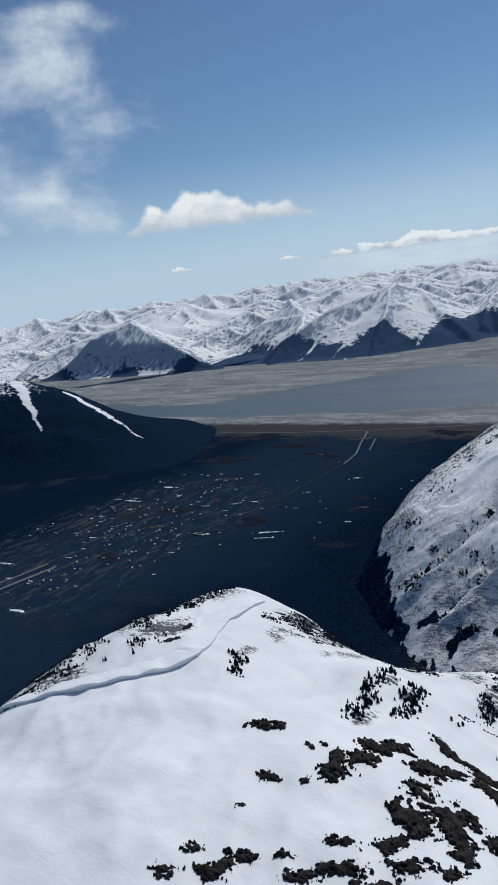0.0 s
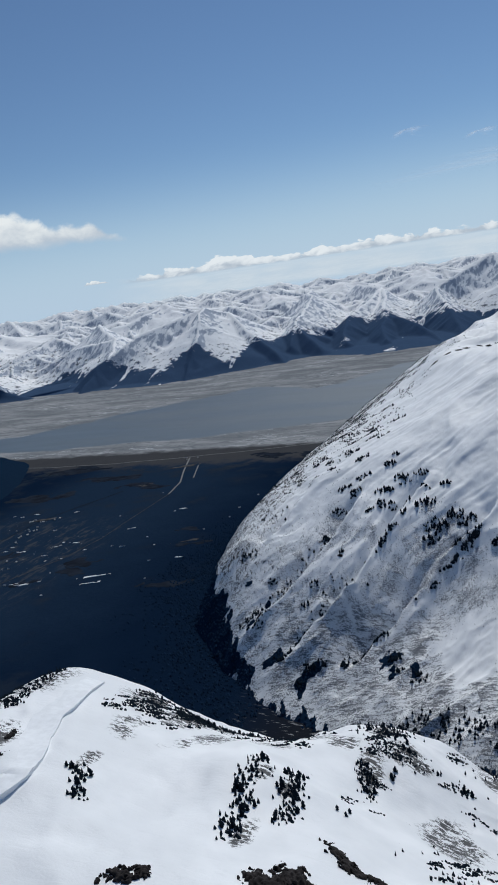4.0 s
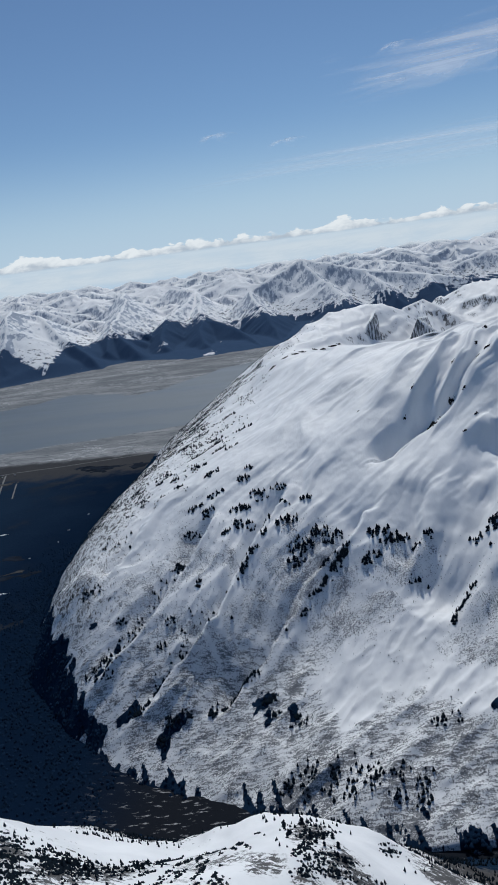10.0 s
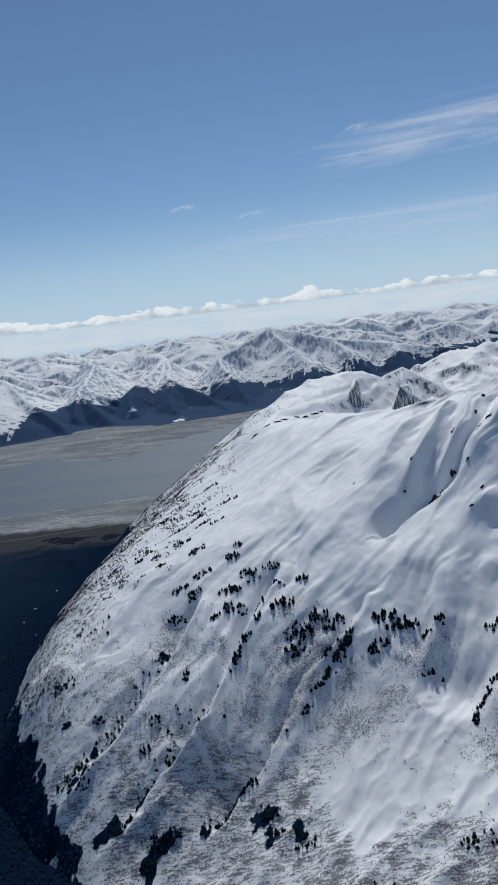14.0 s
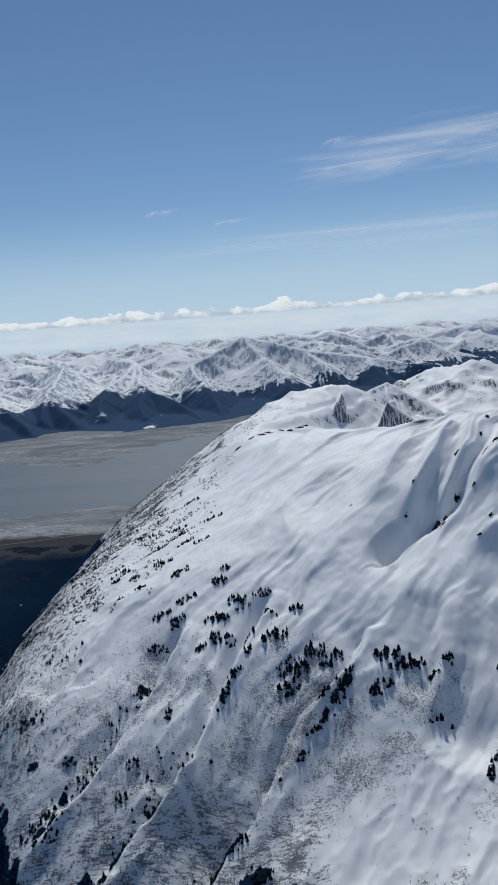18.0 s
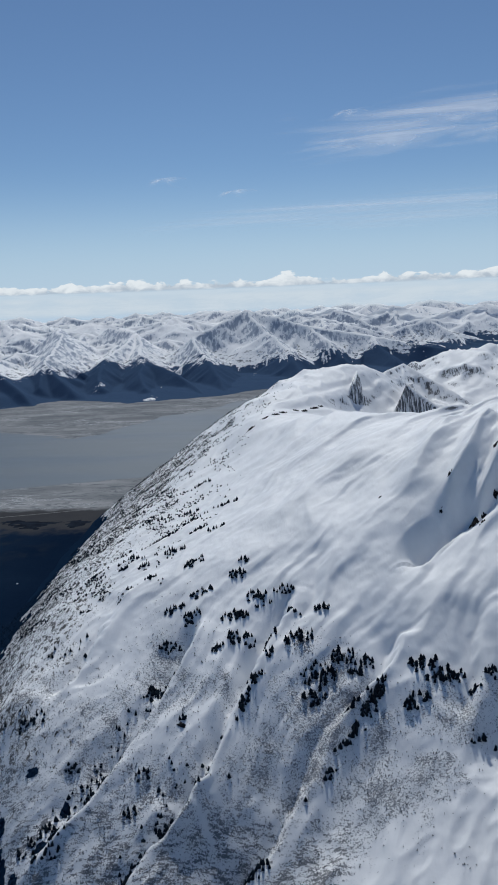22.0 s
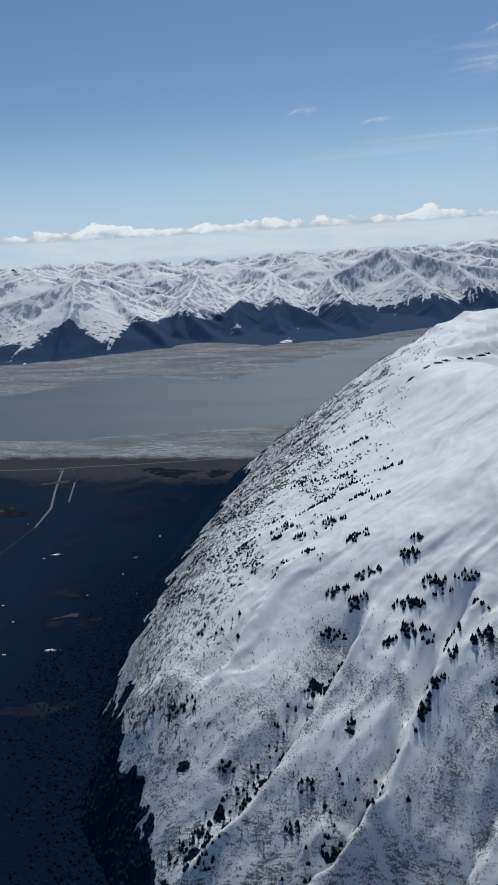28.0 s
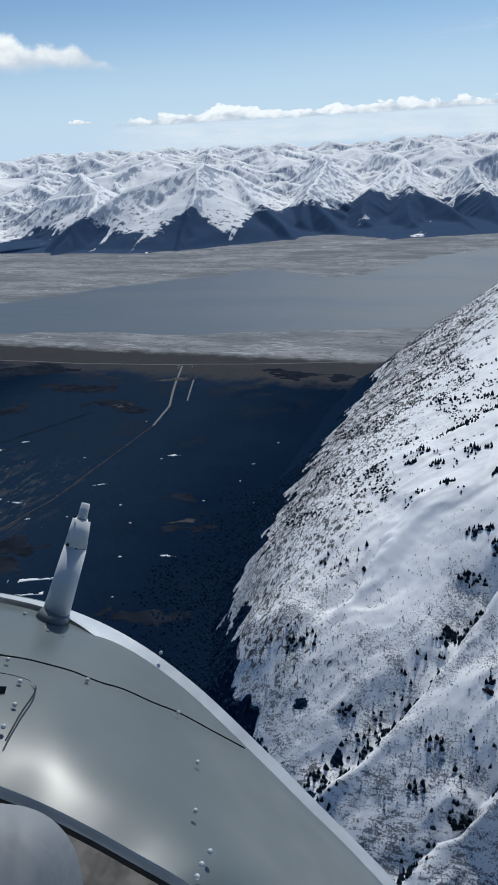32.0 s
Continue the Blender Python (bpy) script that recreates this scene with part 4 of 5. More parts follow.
CLUMPS_C = [(-76, 196, 2, 4), (-62, 184, 2, 5), (-62, 169, 2, 6), (-63, 166, 2, 5), (-43, 177, 2, 4), (-38, 167, 2, 5), (-45, 171, 2, 4), (-9, 151, 2.5, 16), (-7, 146, 1.5, 6), (-1, 144, 1.2, 5), (-51, 154, 2.5, 12), (-39, 149, 2.5, 12), (-41, 145, 2, 8), (-34, 150, 2, 6), (39, 130, 4, 9), (0, 142, 3, 5), (-57, 178, 4, 4), (-68, 169, 4, 8), (-43, 202, 1.5, 5), (-37, 271, 3, 7), (-52, 275, 4, 6), (-60, 260, 4, 6), (-28, 288, 4, 6), (-78, 196, 6, 5), (-70, 220, 8, 5), (-30, 176, 9, 6)]
RIBS = [(1, 18, 1.4, 6), (2, 13, 1.5, 8), (2, 10, 1.3, 7), (4, 6, 1.4, 9), (4, 1, 1.2, 7), (6, 19, 1.3, 7), (7, 14, 1.5, 10), (9, 11, 1.2, 7), (9, 7, 1.2, 3), (11, 37, 1.3, 5), (13, 35, 1.3, 7), (13, 31, 1.2, 5), (16, 40, 1.5, 4), (-20, 4, 1.0, 5), (-17, 2, 1.2, 5), (-16, -1, 1.2, 6), (14, 16, 1.0, 3), (25, 47, 2, 5), (9, 56, 3, 10), (15, 52, 3, 7), (-18, 38, 2, 7), (-13, 44, 3, 8)]


def plant_spruces():
    rnd = random.Random(5)
    for x, y, spread, many in CLUMPS_B:
        for _ in range(int(0.62 * many + 1)):
            a, r = rnd.uniform(0, 6.28), 0.8 * spread * rnd.random() ** 0.6
            stand(x + 1.4 * r * math.cos(a), y + 0.8 * r * math.sin(a), on_mountain, rnd, 0.95)
    for x, y, spread, many in RIBS:
        for _ in range(many):
            a, r = rnd.uniform(0, 6.28), spread * rnd.random() ** 0.6
            stand(x + r * math.cos(a), y + 1.6 * r * math.sin(a), ridge_height, rnd, 0.6)
    rng = np.random.default_rng(6)
    rows = []
    for ax, ay, bx, by, wide, n in ((1, 19, 4.5, -1, 0.9, 130), (6, 21, 9.5, 6, 0.9, 110), (10.5, 39, 13.5, 29, 0.7, 60), (-30, 44, -14, 36, 2.0, 80), (-22, 36, -12, 47, 2.5, 90), (15, 44, 27, 49, 1.5, 40), (24, 22, 30, 8, 2.5, 30), (-20, 5, -15, -2, 0.8, 40), (8, 52, 12, 61, 2.5, 60)):
        f = rng.random(n)
        rows.append(np.stack([ax + (bx - ax) * f + rng.normal(0, wide, n), ay + (by - ay) * f + rng.normal(0, wide, n)], -1))
    p = np.concatenate(rows)
    spikes("rib_shrubs", np.c_[p, ridge_height(p[:, 0], p[:, 1])], rng.uniform(0.3, 0.9, len(p)), rng.uniform(0.14, 0.34, len(p)), M_NEEDLES, "dark stunted spruce along the snowy ribs", "forest", 5, 0.08)
    pts = []
    for x, y, spread, many in CLUMPS_A + CLUMPS_C + CLUMPS_B:
        n = int(many * (1.1 if (x, y, spread, many) in CLUMPS_B else 2.4))
        a, r = rng.uniform(0, 6.28, n), 0.8 * spread * rng.random(n) ** 0.6
        pts.append(np.stack([x + 1.4 * r * np.cos(a), y + 0.7 * r * np.sin(a)], -1))
    # dwarf spruce lines the gully beds
    for line in ([(-69, 168), (-65, 172), (-61, 176), (-56, 183), (-52, 191), (-43, 201)], [(-46, 160), (-39, 167), (-33, 177)], [(4, 127), (2, 118)], [(10, 124), (8, 116)], [(16, 124), (14, 115)], [(20, 123), (19, 114)], [(26, 121), (25, 112)], [(-1, 126), (-3, 120)], [(32, 119), (31, 110)]):
        for (ax, ay), (bx, by) in zip(line, line[1:]):
            k = 9 if ay > 130 else 26
            f = rng.random(k)
            pts.append(np.stack([ax + (bx - ax) * f + rng.normal(0, 1.1, k), ay + (by - ay) * f + rng.normal(0, 1.1, k)], -1))
    # scrub and stones along the ribs beside the gullies
    for line, wide, n in ((GULLIES[0][0], 2.2, 260), (GULLIES[1][0], 2.6, 420), (GULLIES[2][0], 2.4, 520), (GULLIES[3][0], 8.5, 260)):
        path = np.array(line, float)
        f = rng.uniform(0.25, 1, n) * (len(path) - 1)
        i = np.minimum(f.astype(int), len(path) - 2)
        a, b = path[i], path[i + 1]
        d = (b - a) / np.hypot(*(b - a).T)[:, None]
        side = np.stack([-d[:, 1], d[:, 0]], -1)
        q = a + (b - a) * (f - i)[:, None] + side * (wide + rng.normal(0, 0.7, n))[:, None]
        keep = fbm(q[:, 0] / 3, q[:, 1] / 3, 3, 133) > 0.16
        pts.append(q[keep])
    p = np.concatenate(pts)
    z = on_mountain(p[:, 0], p[:, 1])
    spikes("spruce_clumps", np.c_[p, z], rng.uniform(0.6, 1.5, len(p)), rng.uniform(0.3, 0.6, len(p)), M_NEEDLES, "clumps of dark spruce on the snowy face", "forest", 6, 0.06)


def spikes(name, pts, heights, widths, material, label, category, sides=4, ragged=0.0):
    """Many small upright tapered plants in one mesh."""
    rng = np.random.default_rng(len(pts))
    n = len(pts)
    ang = rng.uniform(0, 6.28, n)[:, None] + np.arange(sides)[None] * 2 * np.pi / sides
    rad = widths[:, None] * rng.uniform(0.6, 1.2, (n, sides))
    base = np.stack([pts[:, 0, None] + rad * np.cos(ang), pts[:, 1, None] + rad * np.sin(ang), pts[:, 2, None] + rng.uniform(-0.15, 0.1, (n, sides)) * heights[:, None]], -1)
    lean = rng.normal(0, ragged, (n, 2)) * heights[:, None]
    tip = np.stack([pts[:, 0] + lean[:, 0], pts[:, 1] + lean[:, 1], pts[:, 2] + heights], -1)[:, None]
    co = np.concatenate([base, tip], 1).reshape(-1, 3).astype(np.float32)
    i = (np.arange(n) * (sides + 1))[:, None]
    k = np.arange(sides)[None]
    tris = np.stack([i + k, i + (k + 1) % sides, i + sides + 0 * k], -1).reshape(-1, 3)
    me = bpy.data.meshes.new(name)
    me.vertices.add(len(co))
    me.vertices.foreach_set("co", co.ravel())
    me.loops.add(tris.size)
    me.loops.foreach_set("vertex_index", tris.ravel().astype(np.int32))
    me.polygons.add(len(tris))
    me.polygons.foreach_set("loop_start", np.arange(0, tris.size, 3, dtype=np.int32))
    me.update(calc_edges=True)
    me.materials.append(material)
    return tagged(new(name, me), label, category, kind="stuff")


def streaks(rng):
    """Rows of dark scrub and stones that run down the ridge's flanks."""
    pts = []
    # where: two corners, how many rows, usual row length
    for x0, y0, x1, y1, n, long in ((-58, -22, -41, 24, 210, 1.8), (-54, -24, -47, 20, 120, 1.8), (-52, 16, -42, 34, 60, 1.6), (-30, 24, -13, 42, 80, 1.5), (-27, 26, -18, 38, 40, 1.3), (-20, 34, 2, 60, 80, 1.8), (7, 34, 17, 48, 60, 1.8), (10, 44, 24, 62, 110, 2.2), (12, 22, 19, 36, 24, 1.6), (22, 20, 34, 42, 40, 1.8), (26, 0, 40, 22, 34, 1.8), (-31, -3, -27, 8, 16, 1.4)):
        cx, cy = rng.uniform(x0, x1, n), rng.uniform(y0, y1, n)
        gx = ridge_form(cx + 1, cy) - ridge_form(cx - 1, cy)
        gy = ridge_form(cx, cy + 1) - ridge_form(cx, cy - 1)
        g = np.hypot(gx, gy) + 1e-6
        keep = fbm(cx / 9, cy / 9, 3, 119) > -0.12
        for x, y, dx, dy in zip(cx[keep], cy[keep], (gx / g)[keep], (gy / g)[keep]):
            m = int(rng.integers(6, 22))
            f = rng.normal(0, 0.5 * long, m)
            w = rng.normal(0, 0.16, m)
            pts.append(np.stack([x + dx * f - dy * w, y + dy * f + dx * w], -1))
    p = np.concatenate(pts)
    spikes("flank_scrub", np.c_[p, ridge_height(p[:, 0], p[:, 1])], rng.uniform(0.12, 0.45, len(p)), rng.uniform(0.12, 0.32, len(p)), M_NEEDLES, "dark scrub and stones in rows down the snowy flank", "brush", 5, 0.2)


def scatter():
    rng = np.random.default_rng(8)
    # bare brush on the lower face
    n = 420000
    x, y = rng.uniform(-112, 100, n), rng.uniform(104, 300, n)
    z = on_mountain(x, y)
    thick, wood = on_mountain(x, y, BRUSH_GRID), on_mountain(x, y, WOOD_GRID)
    rows = fbm((0.89 * x + 0.46 * y) / 6, (0.89 * y - 0.46 * x) / 1.5, 3, 132)
    ok = (rng.random(n) < 0.30 * thick * (1 - smooth(34, 18, z) * smooth(0.12, -0.12, rows))) & (wood < 0.5) & (z > valley_height(x, y) + 1)
    x, y, z = x[ok], y[ok], z[ok]
    spikes("brush", np.stack([x, y, z], -1), 0.14 + 0.4 * rng.random(len(x)) ** 2, 0.07 + 0.2 * rng.random(len(x)) ** 2, M_TWIGS, "leafless grey brush on the snowy slope", "brush", 3, 0.12)
    # dark scrub and boulders along the shoulder
    n = 30000
    x, y = rng.uniform(-105, 20, n), rng.uniform(235, 520, n)
    z = on_mountain(x, y)
    out = 0.16 * y - x + 22 * fbm(x / 22, y / 22, 4, 115)
    ok = (rng.random(n) < smooth(72, 122, out) * smooth(0.0, 0.2, fbm(x / 5, y / 5, 3, 117))) & (z > 24)
    x, y, z = x[ok], y[ok], z[ok]
    spikes("shoulder_scrub", np.stack([x, y, z], -1), rng.uniform(0.25, 0.8, len(x)), rng.uniform(0.2, 0.55, len(x)), M_NEEDLES, "dark low scrub along the mountain's shoulder", "brush", 5, 0.2)
    # spruce woods on the skirt, the spur's foot and the valley below
    n = 160000
    x, y = rng.uniform(-150, 130, n), rng.uniform(85, 540, n)
    zm, zv = on_mountain(x, y), valley_height(x, y)
    wood = on_mountain(x, y, WOOD_GRID)
    deep = in_wood(x, y)
    ok = (wood > 0.5) & (deep < 2.0) & (x > -125) & (rng.random(n) < 0.75 * smooth(-1.0, 2.5, zm - zv + 2 * fbm(x / 9, y / 9, 3, 111)))
    # the wood thins out over the valley floor
    fade = smooth(52, 6, deep + 16 * fbm(x / 14, y / 14, 4, 134)) * (deep > 0) * (y < 330) * (x < 0)
    ok |= (x > -150) & (rng.random(n) < 0.5 * fade)
    x, y, z = x[ok], y[ok], np.maximum(zm, zv)[ok]
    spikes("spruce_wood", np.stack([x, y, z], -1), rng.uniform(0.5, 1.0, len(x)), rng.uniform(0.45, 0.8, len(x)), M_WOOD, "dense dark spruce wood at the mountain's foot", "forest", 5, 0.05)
    n = 42000
    x, y = rng.uniform(-105, 90, n), rng.uniform(-40, 112, n)
    z, zv = ridge_height(x, y), valley_height(x, y)
    crest = np.interp(y, [-30, -20, -13, -7, 6, 16, 24, 35, 60], [-58, -50, -35, -30, -31, -35, -36, -40, -50])
    back = 0.8 * smooth(-2, -7, x - crest) * smooth(-0.05, 0.2, fbm(x / 5, y / 5, 3, 113))
    ok = (z > zv) & (rng.random(n) < np.maximum(back, 0.9 * smooth(52, 24, z + 16 * fbm(x / 12, y / 12, 3, 107)))) & (fbm(x / 4, y / 4, 2, 109) > -0.1)
    x, y, z = x[ok], y[ok], z[ok]
    streaks(rng)
    spikes("ridge_wood", np.stack([x, y, z], -1), rng.uniform(0.5, 1.1, len(x)), rng.uniform(0.15, 0.3, len(x)), M_NEEDLES, "scattered stunted spruce low on the ridge", "forest", 4, 0.06)


def draped(name, x, y, rx, ry, turn, height_at, material, seed, lift=0.05, dome=0.0, rough=0.0, cells=22, ragged=0.9, grain=1.0, bite=0.25):
    """An irregular patch that lies on the land, its outline eaten out by noise."""
    g = np.linspace(-1.7, 1.7, cells)
    u, v = np.meshgrid(g * rx, g * ry)
    c, s = math.cos(radians(turn)), math.sin(radians(turn))
    px, py = x + c * u - s * v, y + s * u + c * v
    size = grain * math.sqrt(rx * ry)
    field = 1 - np.hypot(u / rx, v / ry) + ragged * (fbm(px / size + seed, py / size, 4, seed) + bite * fbm(px / size * 4, py / size * 4, 3, seed + 5))
    pz = height_at(px, py) + lift * np.where(field > 0, 1, -3) + dome * np.sqrt(field.clip(0, 1)) + rough * fbm(px * 2.2, py * 2.2, 3, seed + 9) * (field > 0)
    pz = np.where(field < -0.12, pz - 0.15 - 3 * lift, pz)
    return grid_mesh(name, px, py, pz, material, field > 0)


# dark rock that breaks the snow: place, half length, half width, turn
OUTCROPS_A = [(12.6, -19.5, 1.5, 2.0, 28), (14.2, -15, 1.7, 2.6, 35), (11.6, -16.2, 0.9, 2.4, 30), (13.2, -9.6, 1.6, 2.6, 50), (15, -6.6, 1.4, 2.2, 50), (24.3, -23.4, 2.2, 2.2, 36), (26.9, -24.8, 1.4, 1.4, 40), (22.2, -17, 1.7, 2.0, 52), (21, -10.6, 1.6, 2.2, 59), (23.5, -8, 1.6, 1.3, 66), (17.4, 2.4, 0.7, 3.2, 50), (19.2, 0.2, 0.8, 2.4, 50), (24.4, -2.1, 0.9, 3.4, 60), (26, -4.4, 0.7, 2.6, 60), (28.4, -8.2, 1.0, 3.2, 55), (30.4, -5.6, 0.9, 3.8, 55), (32.4, -4.0, 0.8, 3.2, 55), (27.9, -20.6, 1.3, 3.0, 51), (29.4, -18, 0.9, 2.4, 45)]
OUTCROPS_B = [(6.7, -24.6, 1.1, 1.4, 33), (-1.4, -14.1, 1.7, 1.1, 29), (0.4, -12.4, 0.9, 0.8, 40), (8.1, -31.8, 0.6, 0.4, 35), (11.4, -23.5, 0.5, 0.9, 18), (6.7, -15.4, 0.4, 0.8, 61), (7.8, -13.4, 0.35, 0.7, 50), (8, -40, 0.8, 0.5, 40), (8, -44, 1.1, 0.7, 30), (12, -41, 1.7, 1.1, 35), (13, -38, 1.4, 0.7, 10), (25, -29, 1.9, 1.2, 70), (28.5, -31.5, 1.7, 1.2, 40), (21, -32, 1.7, 0.7, 10), (23, -35.4, 1.9, 0.9, 15), (20, -38, 1.6, 0.8, 30), (33, -21, 1.3, 0.9, 100), (31, -25, 2.0, 1.0, 120), (27, -36, 1.8, 0.9, 30), (32, -30, 1.4, 0.8, 60), (17, -36, 0.9, 0.5, 20), (-31.5, 1, 1.6, 0.6, 70), (-34, 8, 1.8, 0.5, 100)]


def outcrops():
    for k, (x, y, rx, ry, turn) in enumerate(OUTCROPS_A + OUTCROPS_B):
        ob = draped("rock_outcrop", x, y, rx, ry, turn, ridge_height, M_ROCK, 200 + k, 0.05, 0.42 * min(rx, ry) ** 0.5, 0.25, 56 if max(rx, ry) > 1.2 else 28, 1.15, 0.9, 0.8)
        tagged(ob, "dark brown rock outcrop breaking through the snow", "rock", "outcrops on the snow ridge")


CRAGS = [(12, 428, 2.4, 0.6, 40), (6, 420, 2.2, 0.5, 42), (1, 415, 2.6, 0.6, 40), (-5, 405, 2.0, 0.5, 45), (-9, 398, 1.8, 0.5, 42), (16, 434, 1.6, 0.5, 40), (-22, 380, 2.0, 0.6, 40), (-15, 388, 1.5, 0.5, 44), (62, 258, 1.0, 0.5, 40), (70, 250, 1.3, 0.8, 20), (24, 251, 0.5, 0.4, 0), (78, 276, 1.0, 0.6, 50), (50, 237, 1.8, 0.6, 35), (54, 239, 1.0, 0.5, 35), (51, 231, 0.7, 0.4, 20), (59, 244, 1.0, 0.6, 40), (45, 247, 0.7, 0.4, 50), (41, 240, 0.6, 0.4, 50), (74, 251, 0.8, 0.5, 20), (79, 237, 0.7, 0.9, 70), (63, 238, 0.6, 0.4, 30), (72, 262, 0.8, 0.4, 50), (65, 226, 0.6, 0.3, 20), (60, 221, 0.5, 0.3, 0), (-34, 186, 0.9, 0.5, -30)]


def crags():
    for k, (x, y, rx, ry, turn) in enumerate(CRAGS):
        ob = draped("crag", x, y, rx, ry, turn, on_mountain, M_ROCK, 500 + k, 0.12, 0.5 * ry ** 0.5, 0.5, 34 if rx > 3 else 18, 1.5, 0.7)
        tagged(ob, "dark bare crag on the snowy mountain", "rock", "crags on the mountain")


def cornice(parent):
    """The wind-built snow lip along the crest."""
    line = [(-52, -24), (-43, -22), (-36.5, -19.7), (-31.5, -16.6), (-27, -12.2), (-24.6, -7.6), (-23, -2.5), (-24.8, 3), (-28, 9), (-31, 16), (-32, 24), (-34.5, 34)]
    pts = []
    for (ax, ay), (bx, by) in zip(line, line[1:]):
        pts += [(ax + (bx - ax) * f, ay + (by - ay) * f) for f in (0, 0.2, 0.4, 0.6, 0.8)]
    bm = bmesh.new()
    rows = []
    for k, (x, y) in enumerate(pts):
        qx, qy = pts[min(k + 1, len(pts) - 1)]
        px, py = pts[max(k - 1, 0)]
        d = math.hypot(qx - px, qy - py)
        nx, ny = (qy - py) / d, -(qx - px) / d          # towards the bowl
        grow = math.sin(math.pi * min(1, (k + 1) / 4) / 2) * (0.85 + 0.35 * math.sin(k * 0.9) * math.sin(k * 0.37)) * (1.0 if k < 32 else 0.55)
        row = []
        for off, up in ((-5.0, -0.2), (-2.5, 0.35), (-0.6, 0.8), (0.5, 1.0), (0.95, 0.98), (0.95, 0.98), (0.8, 0.45), (0.55, -0.3), (0.55, -0.3), (1.9, -1.6)):
            ox, oy = x + nx * min(off, 0), y + ny * min(off, 0)
            z = float(ridge_height(np.array([ox]), np.array([oy]))[0])
            wide = grow if off > 0 else 1
            row.append(bm.verts.new((x + nx * off * wide, y + ny * off * wide, z + up * grow)))
        rows.append(row)
    for a, b in zip(rows, rows[1:]):
        for k in (0, 1, 2, 3, 5, 6, 8):
            bm.faces.new((a[k], a[k + 1], b[k + 1], b[k])).smooth = True
    part("cornice", bm, plain("packed_snow", (0.86, 0.87, 0.88), 0.6, 0.05, 0.8, bump=0.2), parent, "overhanging wind-built snow cornice")


def strip(name, line, width, height_at, material, label, lift=0.12):
    bm = bmesh.new()
    pts = []
    for (ax, ay), (bx, by) in zip(line, line[1:]):
        n = max(2, int(math.hypot(bx - ax, by - ay) / 6))
        pts += [(ax + (bx - ax) * k / n, ay + (by - ay) * k / n) for k in range(n)]
    pts.append(line[-1])
    rows = []
    for k, (x, y) in enumerate(pts):
        qx, qy = pts[min(k + 1, len(pts) - 1)]
        px, py = pts[max(k - 1, 0)]
        d = math.hypot(qx - px, qy - py)
        nx, ny = (qy - py) / d * width / 2, -(qx - px) / d * width / 2
        z = float(np.max(height_at(np.array([x - nx, x, x + nx]), np.array([y - ny, y, y + ny])))) + lift
        rows.append((bm.verts.new((x - nx, y - ny, z)), bm.verts.new((x + nx, y + ny, z))))
    for a, b in zip(rows, rows[1:]):
        bm.faces.new((a[0], a[1], b[1], b[0]))
    return tagged(part(name, bm, material), label, "road", kind="structure")


